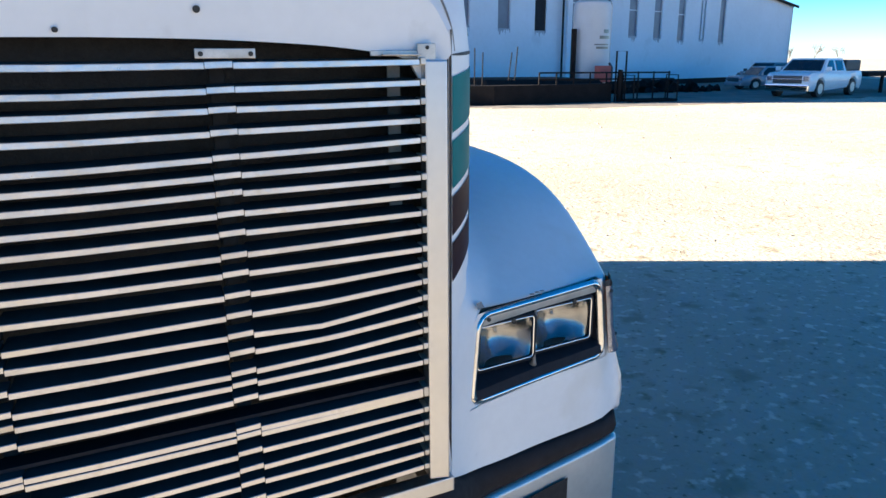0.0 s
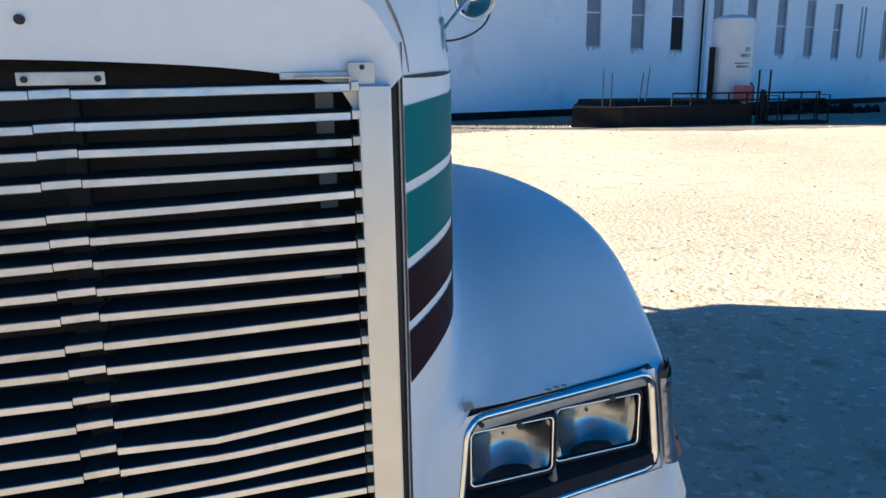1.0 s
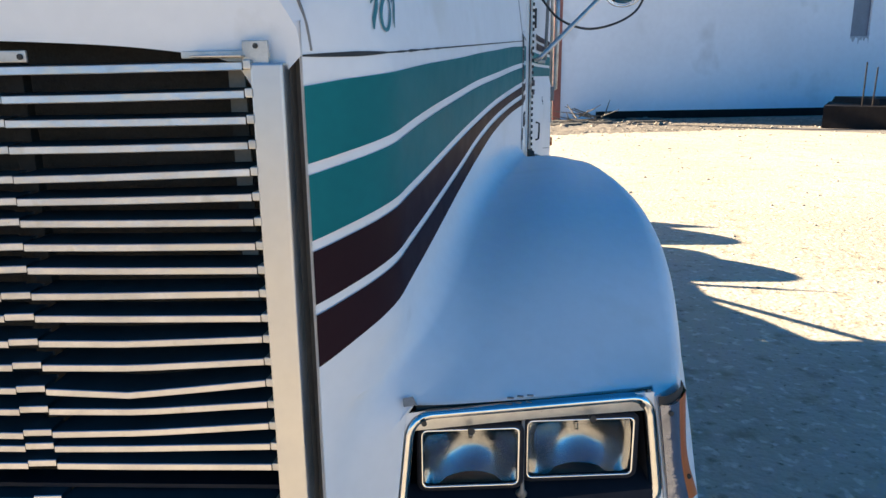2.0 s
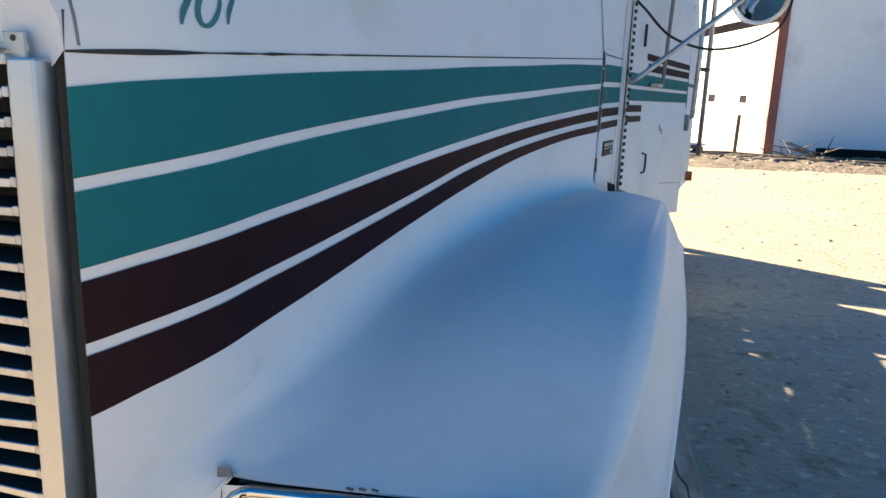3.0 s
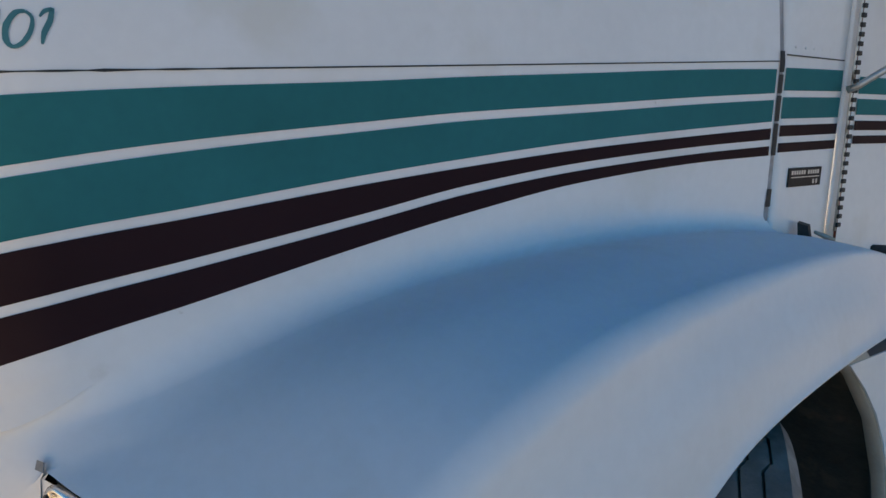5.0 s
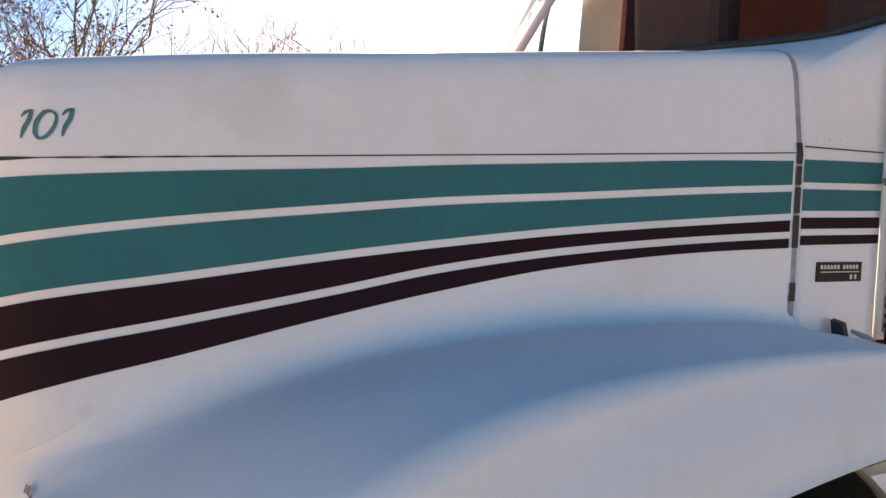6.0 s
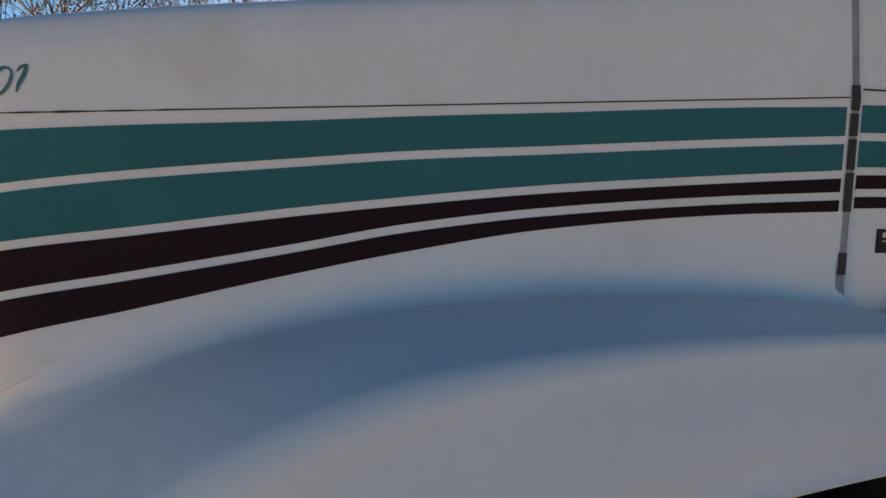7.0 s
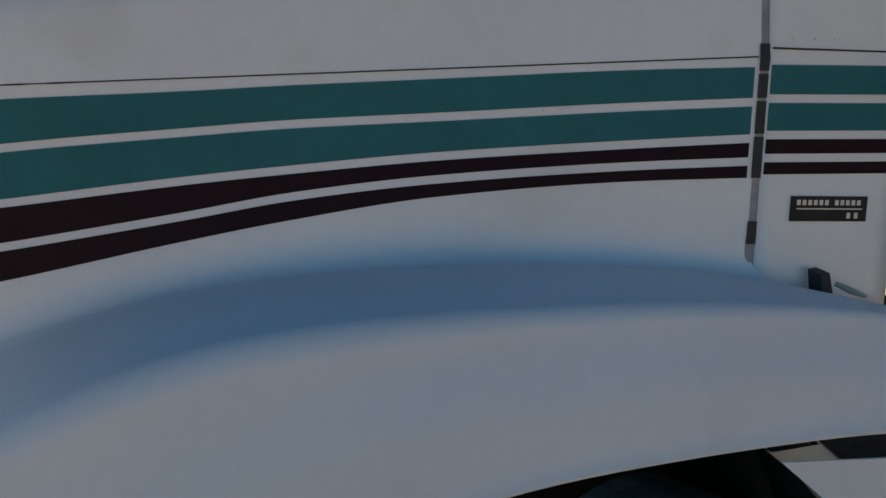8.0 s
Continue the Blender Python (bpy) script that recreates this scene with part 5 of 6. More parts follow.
# unseen bar across the frame, added to cast a spike in the shadow
bm = bmesh.new()
tube(bm, [across(-0.1, 6.02, 0.86), across(0.2, 5.985, 0.945), across(0.36, 5.975, 0.975), across(0.56, 5.96, 1.01), across(0.66, 5.955, 1.03), across(0.90, 5.94, 1.08)], [0.034, 0.030, 0.024, 0.028, 0.013, 0.006], 8)
part("shadow_bar", bm, black_iron, truck, smooth=True)
bm = bmesh.new()
hexa(bm, [across(-0.80, 1.7, 1.15), across(0.80, 1.7, 1.15), across(0.98, 3.2, 1.05), across(-0.98, 3.2, 1.05), across(-0.80, 1.7, 1.2), across(0.80, 1.7, 1.2), across(0.98, 3.2, 1.2), across(-0.98, 3.2, 1.2)])
part("cab_floor", bm, cavity_shade, cab)
v_ = 8.3
for s_ in (1, -1):
    bm = bmesh.new()
    hexa(bm, [across(s_ * 0.48, v_, 0.12), across(s_ * 1.04, v_, 0.12), across(s_ * 1.04, v_ + 0.012, 0.12), across(s_ * 0.48, v_ + 0.012, 0.12), across(s_ * 0.48, v_, 0.98), across(s_ * 1.04, v_, 0.98), across(s_ * 1.04, v_ + 0.012, 0.98), across(s_ * 0.48, v_ + 0.012, 0.98)])
    part("mud_flap", bm, black_rubber, truck)

# unseen side plate added over the far wheels; its three small slots cast sun flecks
bm = bmesh.new()
SLOTS = ((5.85, 5.885, 1.030, 1.080), (6.15, 6.19, 1.030, 1.075), (6.41, 6.45, 1.0, 1.07))
edge = 5.40
for a, b, z0, z1 in SLOTS + ((8.25, 8.25, 1, 1),):
    spans = [(edge, a, 0.78, 1.34)] + ([(a, b, 0.78, z0), (a, b, z1, 1.34)] if b > a else [])
    for v0, v1, za, zb in spans:
        hexa(bm, [across(u, v, z) for z in (za, zb) for u, v in ((-1.005, v0), (-0.995, v0), (-0.995, v1), (-1.005, v1))])
    edge = b
part("fleck_plate", bm, black_iron, truck, "unseen plate added over the far wheels, slotted to cast sun flecks")

# tank steps beside the cab, with punched treads
STEPS = {0.962: ((0.992, 2.10), (0.748, 3.73)), 0.551: ((1.042, 2.10), (0.826, 3.58))}


def step_line(f, w_, z, level=0.962):
    """A place along a step's outer edge, w_ metres inwards."""
    (xa, ya), (xb, yb) = STEPS[level]
    return Vector((xa + (xb - xa) * f - 0.989 * w_, ya + (yb - ya) * f - 0.146 * w_, z))


def step_bar(f0, f1, w0, w1, z0, z1, level=0.962):
    b = bmesh.new()
    hexa(b, [step_line(f, w_, z, level) for z in (z0, z1) for f, w_ in ((f0, w1), (f0, w0), (f1, w0), (f1, w1))])
    bmesh.ops.recalc_face_normals(b, faces=b.faces)
    return b


for level in STEPS:
    step = new("cab_step")
    step.parent = truck
    step["label"] = "punched aluminium tread step with a bright outer edge"
    part("tread", step_bar(0, 1, 0.0, 0.15, level - 0.015, level, level), tread_plate, step, bevel=0.003)
    part("step_edge", step_bar(0, 1, -0.004, 0.007, level - 0.035, level + 0.006, level), step_rim, step, bevel=0.002)
    for i in range(17):
        for j in range(3):
            p = step_line((i + 0.6 + 0.25 * (j % 2)) / 17.5, 0.030 + 0.036 * j, level + 0.001, level)
            bm = bmesh.new()
            disc(bm, p, (0, 0, 1), 0.0085, 0.003, 8)
            part("punched_hole", bm, black_rubber, step)
part("step_riser", step_bar(0.01, 0.99, 0.012, 0.022, 0.548, 0.946), riser_grey, truck, "dusty grey riser between the steps", bevel=0.002)
part("step_end", step_bar(0.985, 1.0, -0.004, 0.16, 0.52, 0.955), riser_grey, truck, bevel=0.002)
bm = bmesh.new()
tube(bm, [step_line(0, 0.30, 0.72), step_line(1, 0.30, 0.72)], 0.30, 28)
part("fuel_tank", bm, tank_dull, truck, "round dirty grey fuel tank", smooth="edges")
bm = bmesh.new()
tube(bm, [across(-0.78, 2.15, 0.68), across(-0.78, 5.46, 0.68)], 0.34, 28)
part("fuel_tank", bm, brushed, truck, "long round aluminium fuel tank", smooth="edges")
bm = bmesh.new()
hexa(bm, [Vector(p) for y in (2.082, 2.098) for p in ((0.86, y, 0.46), (1.046, y, 0.50), (0.994, y, 0.966), (0.86, y, 0.966))])
bmesh.ops.recalc_face_normals(bm, faces=bm.faces)
part("step_end_plate", bm, riser_grey, truck, "dusty end plate of the steps", bevel=0.002)
bm = bmesh.new()
disc(bm, (0.965, 2.08, 0.945), (0, 1, 0), 0.009, 0.006, 10)
part("plate_hole", bm, black_rubber, truck)

# ---- long blue-white shed behind the yard ----


def wall_at(x, z, off=0.0):
    """A place on the shed's front wall, off metres in front of it."""
    return Vector((x + 0.287 * off, 27.0 + 0.3 * x - 0.958 * off, z))


def wall_block(bm, x0, x1, z0, z1, front, back):
    hexa(bm, [wall_at(x0, z0, front), wall_at(x1, z0, front), wall_at(x1, z0, back), wall_at(x0, z0, back),
              wall_at(x0, z1, front), wall_at(x1, z1, front), wall_at(x1, z1, back), wall_at(x0, z1, back)])


shed = thing("storage_shed", "long pale blue-white metal shed with tall narrow windows", "building", (20, 33, 0))
WINDOWS = [(13.05, 13.85, 3.12, 6.12, 4.55, 0), (15.57, 16.35, 3.04, 6.07, 4.50, 0), (17.97, 18.75, 2.97, 6.03, 4.50, 1), (20.63, 21.30, 3.0, 5.88, 4.4, 0), (22.96, 23.62, 2.9, 5.78, 4.3, 1),
           (25.13, 25.87, 2.81, 5.56, 4.2, 0), (27.34, 28.06, 2.73, 5.62, 4.2, 0), (29.60, 30.27, 2.64, 5.50, 4.1, 0), (31.82, 32.33, 2.70, 5.42, 0, 0), (33.86, 34.48, 2.56, 5.26, 0, 0)]


def roofline(x):
    return curve((0, 10, 25.1, 42.7), (11.2, 10.0, 7.85, 5.1), x)


edges = sorted({1.35, 42.7, *[w_[0] for w_ in WINDOWS], *[w_[1] for w_ in WINDOWS]})
bm = bmesh.new()
for a, b in zip(edges, edges[1:]):
    hit = [w_ for w_ in WINDOWS if abs(w_[0] - a) < 1e-6]
    spans = [(0.0, hit[0][2]), (hit[0][3], None)] if hit else [(0.0, None)]
    for z0, z1 in spans:
        ta, tb = (roofline(a), roofline(b)) if z1 is None else (z1, z1)
        hexa(bm, [wall_at(a, z0), wall_at(b, z0), wall_at(b, z0, -0.25), wall_at(a, z0, -0.25), wall_at(a, ta), wall_at(b, tb), wall_at(b, tb, -0.25), wall_at(a, ta, -0.25)])
S = shed.location


def shed_part(name, bm, mat, label="", parent=None, **kw):
    for v in bm.verts:
        v.co -= S
    return part(name, bm, mat, parent or shed, label, **kw)


bmesh.ops.remove_doubles(bm, verts=bm.verts, dist=0.001)
shed_part("front_wall", bm, siding_mat)
bm = bmesh.new()
wall_block(bm, 42.45, 42.7, 0, 5.1, 0, -40)
wall_block(bm, 1.36, 1.6, 0, 10.95, -0.252, -8)
wall_block(bm, 1.4, 42.7, 0, 5.0, -20, -20.3)
shed_part("side_wall", bm, siding_mat)
bm = bmesh.new()
xs_r = list(np.linspace(1.3, 43.0, 14))
grid(bm, [[wall_at(x, roofline(x) + 0.02, o) for x in xs_r] for o in (0.25, -40)])
grid(bm, [[wall_at(x, roofline(x) - 0.14, 0.25) for x in xs_r], [wall_at(x, roofline(x) + 0.02, 0.25) for x in xs_r]])
shed_part("roof", bm, black_iron, "dark roof edge").modifiers.new("thickness", "SOLIDIFY").thickness = 0.06
for x0, x1, z0, z1, bar, dark in WINDOWS:
    win = new("window")
    win.parent = shed
    bm = bmesh.new()
    wall_block(bm, x0, x1, z0, z1, -0.10, -0.14)
    shed_part("pane", bm, window_mat, parent=win)
    if dark:
        bm = bmesh.new()
        wall_block(bm, x0, x1, z0, z0 + 0.52 * (z1 - z0), -0.06, -0.10)
        shed_part("pane", bm, dark_window_mat, "darker lower pane", parent=win)
    if bar:
        bm = bmesh.new()
        wall_block(bm, x0, x1, bar, bar + 0.05, -0.04, -0.10)
        shed_part("glazing_bar", bm, siding_mat, parent=win)
    if z1 - z0 > 1 and x0 > 31.5 and x0 < 33:
        bm = bmesh.new()
        wall_block(bm, x0 + 0.18, x0 + 0.32, z0, z1, 0.0, -0.1)
        shed_part("glazing_bar", bm, siding_mat, parent=win)
    bm = bmesh.new()
    rs = random.Random(int(x0 * 10))
    n_d = 9
    low = [z0 - (0.04 + 0.30 * rs.random() ** 2) for _ in range(2 * n_d + 1)]
    grid(bm, [[wall_at(x0 + (x1 - x0) * k / (2 * n_d), z, 0.004) for k in range(2 * n_d + 1) for z in [low[k] if row_ else z0]] for row_ in (0, 1)])
    shed_part("rust_drip", bm, drip_mat, "dark drip stain below the window", parent=win)
# black strip painting the shadow along the wall's foot, pipes and the red corner post
bm = bmesh.new()
wall_block(bm, 2.9, 42.4, 0, 0.32, 0.03, 0.004)
shed_part("foot_shadow", bm, black_iron)
for x, r_, mat in ((19.75, 0.055, black_iron), (20.05, 0.09, siding_mat)):
    bm = bmesh.new()
    tube(bm, [wall_at(x, 0.4, 0.2), wall_at(x, 7.8, 0.2)], r_, 8)
    shed_part("downpipe", bm, mat)
bm = bmesh.new()
wall_block(bm, 1.18, 1.48, 0, 11.3, 0.12, -0.3)
shed_part("corner_post", bm, rust_post, "dull red steel corner post")

# sunlit white bay beyond the corner post
bay = thing("white_bay", "sunlit white wall behind brown door posts", "building", (-4, 30, 0))


def bay_at(s, z, off=0.0):
    """A place along the bay's wall: it runs back and away from the corner post."""
    a, d, n_ = Vector((1.28, 27.72, 0)), Vector((-0.62, 0.785, 0)), Vector((-0.785, -0.62, 0))
    return a + d * s + n_ * off + Vector((0, 0, z))


def bay_part(name, bm, mat, label=""):
    for v in bm.verts:
        v.co -= bay.location
    return part(name, bm, mat, bay, label)


bm = bmesh.new()
hexa(bm, [bay_at(0, 0), bay_at(30, 0), bay_at(30, 0, -0.3), bay_at(0, 0, -0.3), bay_at(0, 9), bay_at(30, 9), bay_at(30, 9, -0.3), bay_at(0, 9, -0.3)])
bay_part("lit_wall", bm, bright_wall_mat)
bm = bmesh.new()
box(bm, (-1.58, 26.45, 0.0), (-1.26, 26.75, 3.95))
bay_part("door_post", bm, brown_post, "brown timber door post")
bm = bmesh.new()
hexa(bm, [(-1.6, 26.5, 3.85), (1.2, 27.3, 4.54), (1.2, 27.5, 4.54), (-1.6, 26.7, 3.85), (-1.6, 26.5, 4.1), (1.2, 27.3, 4.84), (1.2, 27.5, 4.84), (-1.6, 26.7, 4.1)])
bay_part("lintel", bm, brown_post)
bm = bmesh.new()
tube(bm, [(0.28, 27.0, 0.0), (0.30, 27.0, 1.35)], 0.07, 8)
bay_part("bollard", bm, brown_post)
for x, z in ((-0.75, 1.9), (0.32, 1.9)):
    bm = bmesh.new()
    box(bm, (x - 0.12, 27.9, z - 0.14), (x + 0.12, 28.0, z + 0.14))
    bay_part("wall_box", bm, grey_rubber)

# ---- tank, its platform and rails ----
tank = thing("storage_tank", "tall white upright tank with dark lettering bars", "tank", (16.4, 24.6, 0))
bm = bmesh.new()
prof = [(0.74, 0.75), (0.74, 3.62), (0.70, 3.76), (0.55, 3.86), (0.25, 3.92), (0.02, 3.94)]
grid(bm, [[(r_ * math.cos(a), r_ * math.sin(a), z) for a in np.linspace(0, 2 * math.pi, 33)[:-1]] for r_, z in prof], close=True)
part("tank_body", bm, tank_white, tank, smooth="edges")
for k, (z, a0, a1, h) in enumerate(((2.58, -82, -58, 0.14), (2.36, -96, -52, 0.12), (2.12, -112, -56, 0.05), (1.98, -106, -58, 0.09))):
    bm = bmesh.new()
    grid(bm, [[(0.746 * math.cos(radians(a)), 0.746 * math.sin(radians(a)), zz) for a in np.linspace(a0, a1, 8)] for zz in (z, z + h)])
    part("marking_bar", bm, car_dark, tank)
for a in range(0, 360, 90):
    bm = bmesh.new()
    tube(bm, [(0.62 * math.cos(radians(a + 45)), 0.62 * math.sin(radians(a + 45)), 0), (0.62 * math.cos(radians(a + 45)), 0.62 * math.sin(radians(a + 45)), 0.9)], 0.07, 8)
    part("leg", bm, tank_white, tank)
bm = bmesh.new()
tube(bm, [(-0.92, -0.2, 0.6), (-0.92, -0.2, 2.75)], 0.11, 10)
part("stand_pipe", bm, black_iron, tank)
bm = bmesh.new()
tube(bm, [(0.76, -0.2, 0.8), (0.76, -0.2, 3.2), (0.76, -0.2, 3.75)], 0.04, 8)
part("fill_pipe", bm, tank_white, tank)
pump = thing("pump_box", "faded red pump box beside the tank", "pump", (16.3, 23.4, 0.72))
bm = bmesh.new()
box(bm, (-0.28, -0.15, 0), (0.22, 0.25, 0.62))
part("cabinet", bm, red_box, pump, bevel=0.02)
bm = bmesh.new()
tube(bm, [(0.35, 0, 0), (0.35, 0, 0.55), (0.22, 0, 0.72)], 0.05, 8)
part("hose", bm, car_dark, pump)

platform = thing("low_platform", "low dark timber platform edge", "platform", (13, 23, 0))
bm = bmesh.new()
plan_p = [(-1.9, -0.6), (3.05, -0.55), (3.05, 4.0), (-1.9, 4.0), (-3.5, 0.05)]
lower = [bm.verts.new((x, y, 0.0)) for x, y in plan_p]
upper = [bm.verts.new((x, y, 0.69)) for x, y in plan_p]
bm.faces.new(upper)
bm.faces.new(lower[::-1])
for k in range(5):
    bm.faces.new((lower[k], lower[(k + 1) % 5], upper[(k + 1) % 5], upper[k]))
part("deck", bm, black_iron, platform, bevel=0.02)
bm = bmesh.new()
hexa(bm, [(-1.9, 0.0, 0.69), (3.0, 0.0, 0.67), (3.0, 3.8, 0.67), (-1.9, 3.8, 0.69), (-1.8, 0.3, 0.88), (3.0, 0.3, 0.84), (3.0, 3.8, 0.84), (-1.8, 3.8, 0.88)])
part("upper_deck", bm, black_iron, platform, bevel=0.02)
railing = thing("pipe_railing", "black iron pipe railing", "railing", (15, 22.5, 0))
for z in (1.12, 0.88):
    bm = bmesh.new()
    tube(bm, [(-2.05, 0, z), (3.75, 0, z - 0.04)], 0.03, 8)
    part("rail", bm, black_iron, railing)
for k in range(9):
    bm = bmesh.new()
    tube(bm, [(-2.05 + 0.72 * k, 0, 0.6 if k < 2 else 0.0), (-2.05 + 0.72 * k, 0, 1.13)], 0.03, 8)
    part("post", bm, black_iron, railing)
gate = thing("gate_frame", "tall narrow black gate frame", "gate", (16.36, 22.35, 0))
bm = bmesh.new()
tube(bm, [(-0.22, 0, 0), (-0.22, 0, 1.88), (0.22, 0, 1.88), (0.22, 0, 0)], 0.035, 8)
part("frame", bm, black_iron, gate)
bm = bmesh.new()
tube(bm, [(-0.02, 0.05, 0), (-0.02, 0.05, 0.9), (0.02, 0.05, 1.2)], 0.09, 8)
part("valve", bm, black_iron, gate)
trolley = thing("trolley_frame", "low black iron trolley frame", "trolley", (17.6, 22.0, 0))
bm = bmesh.new()
tube(bm, [(-1.0, -0.2, 0.06), (1.0, -0.2, 0.06), (1.0, 0.5, 0.06), (-1.0, 0.5, 0.06)], 0.05, 8, closed=True)
for x in (-1.0, 1.0):
    tube(bm, [(x, -0.2, 0.05), (x, -0.2, 1.0), (x, 0.5, 1.0), (x, 0.5, 0.05)], 0.025, 8)
part("frame", bm, black_iron, trolley)
rods = [(10.55, 0.72, 2.0, 0.0), (10.85, 0.72, 1.85, 0.02), (11.9, 0.88, 1.85, 0.12), (12.15, 0.88, 2.05, 0.10)]
for x, z0, z1, d in rods:
    rod = thing("steel_rod", "thin upright steel rod on the platform", "rod", (x, 22.9, z0), "rods on the platform")
    bm = bmesh.new()
    tube(bm, [(0, 0, -0.02), (d, 0, z1 - z0)], 0.022, 6)
    part("bar", bm, black_iron, rod)
mound = thing("scrap_heap", "low dark heap of scrap by the shed", "scrap", (22.2, 28.0, 0))
rs = random.Random(7)
for _ in range(60):
    bm = bmesh.new()
    a = rs.uniform(-3.4, 4.0)
    h = 0.45 * math.exp(-(a / 2.4) ** 2)
    m = pose(a, rs.uniform(-0.6, 0.6), rs.uniform(0, h), rs.uniform(0, 60), rs.uniform(0, 60), rs.uniform(0, 180))
    box(bm, (-0.3, -0.15, -0.1), (0.3, 0.15, 0.1), m)
    part("scrap_piece", bm, black_iron, mound)

# ---- cars ----


def car(name, label, at, turn, paint, length, width, height, cab0, cab1, bed=False, group=""):
    """A car facing -x of its own axes before turning: lower body with arches, cabin, glass, wheels, lamps."""
    c = thing(name, label, "pickup" if bed else "car", at, group)
    c.rotation_euler = (0, 0, radians(turn))
    L, Wd, Hh = length, width / 2, height
    belt, low = Hh * (0.66 if bed else 0.60), Hh * 0.17
    wr = Hh * (0.225 if bed else 0.22)
    ax_f, ax_r = L * 0.19, L * 0.80
    nose = 0.84 if bed else 0.66

    def roof_z(x):
        return curve((0.0, 0.035 * L, cab0 * L, 0.97 * L, L), (belt * nose, belt * 0.96, belt, belt, belt * 0.88), x)

    def sill_z(x):
        z = low
        for ax in (ax_f, ax_r):
            d = 1.14 * wr
            if abs(x - ax) < d:
                z = max(z, wr + math.sqrt(d * d - (x - ax) ** 2))
        return z

    xs_c = sorted({0.0, 0.012 * L, 0.035 * L, cab0 * L, 0.97 * L, L, *[ax + 1.14 * wr * math.cos(math.pi * k / 10) for ax in (ax_f, ax_r) for k in range(11)]})
    bm = bmesh.new()
    loops = []
    for x in xs_c:
        zt, zb = roof_z(x), sill_z(x)
        tuck = 0.90 if x in (0.0, L) else 1.0
        loops.append([Vector((x, y * Wd * tuck, z)) for y, z in ((-0.93, zb), (-1.0, zb + 0.25 * (zt - zb)), (-1.0, zt - 0.22 * (zt - zb)), (-0.93, zt), (0.93, zt), (1.0, zt - 0.22 * (zt - zb)), (1.0, zb + 0.25 * (zt - zb)), (0.93, zb))])
    grid(bm, loops, close=True)
    bm.verts.ensure_lookup_table()
    bm.faces.new(bm.verts[:8])
    bm.faces.new(bm.verts[-8:])
    bmesh.ops.recalc_face_normals(bm, faces=bm.faces)
    body = part("body", bm, paint, c, smooth="edges")
    bm = bmesh.new()
    i0, i1 = cab0 * L, cab1 * L
    k0, k1 = i0 + 0.13 * L, i1 - (0.03 if bed else 0.10) * L
    hexa(bm, [(i0, -Wd * 0.97, belt - 0.02), (i1, -Wd * 0.97, belt - 0.02), (i1, Wd * 0.97, belt - 0.02), (i0, Wd * 0.97, belt - 0.02),
              (k0, -Wd * 0.78, Hh), (k1, -Wd * 0.78, Hh), (k1, Wd * 0.78, Hh), (k0, Wd * 0.78, Hh)])
    part("cabin", bm, paint, c, bevel=0.05)

    def quad(name, pts, mat):
        b = bmesh.new()
        v = [Vector(p) for p in pts]
        n_ = (v[1] - v[0]).cross(v[2] - v[0]).normalized() * 0.012
        hexa(b, [p - n_ for p in v] + [p + n_ for p in v])
        bmesh.ops.recalc_face_normals(b, faces=b.faces)
        return part(name, b, mat, c)

    def side(x, f, s):
        base = i0 + (k0 - i0) * f
        return (x, s * (Wd * 0.97 + (Wd * 0.78 - Wd * 0.97) * f) + s * 0.004, belt - 0.02 + (Hh - belt + 0.02) * f)

    mid = (i0 + i1) / 2 + 0.03 * L
    for s in (-1, 1):
        quad("side_window", [side(i0 + 0.05 * L, 0.10, s), side(mid - 0.03 * L, 0.10, s), side(mid - 0.03 * L, 0.85, s), side(k0 + 0.02 * L, 0.85, s)], car_window)
        quad("side_window", [side(mid + 0.01 * L, 0.10, s), side(i1 - 0.05 * L, 0.10, s), side(k1 - 0.02 * L, 0.85, s), side(mid + 0.01 * L, 0.85, s)], car_window)
    quad("windscreen", [(i0 + 0.012 * L, -Wd * 0.84, belt + 0.04), (i0 + 0.012 * L, Wd * 0.84, belt + 0.04), (k0 - 0.018 * L, Wd * 0.72, Hh - 0.07), (k0 - 0.018 * L, -Wd * 0.72, Hh - 0.07)], car_window)
    for ax in (ax_f, ax_r):
        for s in (-1, 1):
            w_ = new("wheel")
            w_.parent = c
            b = bmesh.new()
            disc(b, (ax, s * (Wd - 0.11), wr), (0, 1, 0), wr, 0.22, 28)
            part("tyre", b, black_rubber, w_, bevel=0.02)
            b = bmesh.new()
            disc(b, (ax, s * (Wd - 0.10), wr), (0, 1, 0), wr * 0.6, 0.23, 20)
            part("rim", b, worn_steel, w_, bevel=0.015)
    for s in (-1, 1):
        b = bmesh.new()
        box(b, (-0.015, s * Wd * 0.92 - 0.22 * (s > 0), belt * 0.66), (0.07, s * Wd * 0.92 + 0.22 * (s < 0), belt * 0.84))
        part("headlight", b, clear_plastic, c, bevel=0.02)
        b = bmesh.new()
        box(b, (i0 + 0.02 * L, s * (Wd + 0.12) - 0.09, belt + 0.02), (i0 + 0.05 * L, s * (Wd + 0.12) + 0.09, belt + 0.20))
        part("door_mirror", b, paint, c, bevel=0.02)
    b = bmesh.new()
    box(b, (-0.02, -Wd * 0.64, belt * 0.56), (0.05, Wd * 0.64, belt * 0.86))
    part("radiator_grille", b, car_dark, c, bevel=0.02)
    if bed:
        b = bmesh.new()
        box(b, (-0.04, -Wd * 0.66, belt * 0.69), (0.03, Wd * 0.66, belt * 0.74))
        part("grille_bar", b, chrome, c, bevel=0.01)
    b = bmesh.new()
    box(b, (-0.07, -Wd * 0.97, low * 0.95), (0.10, Wd * 0.97, belt * 0.52))
    part("front_bumper", b, chrome if bed else paint, c, bevel=0.04)
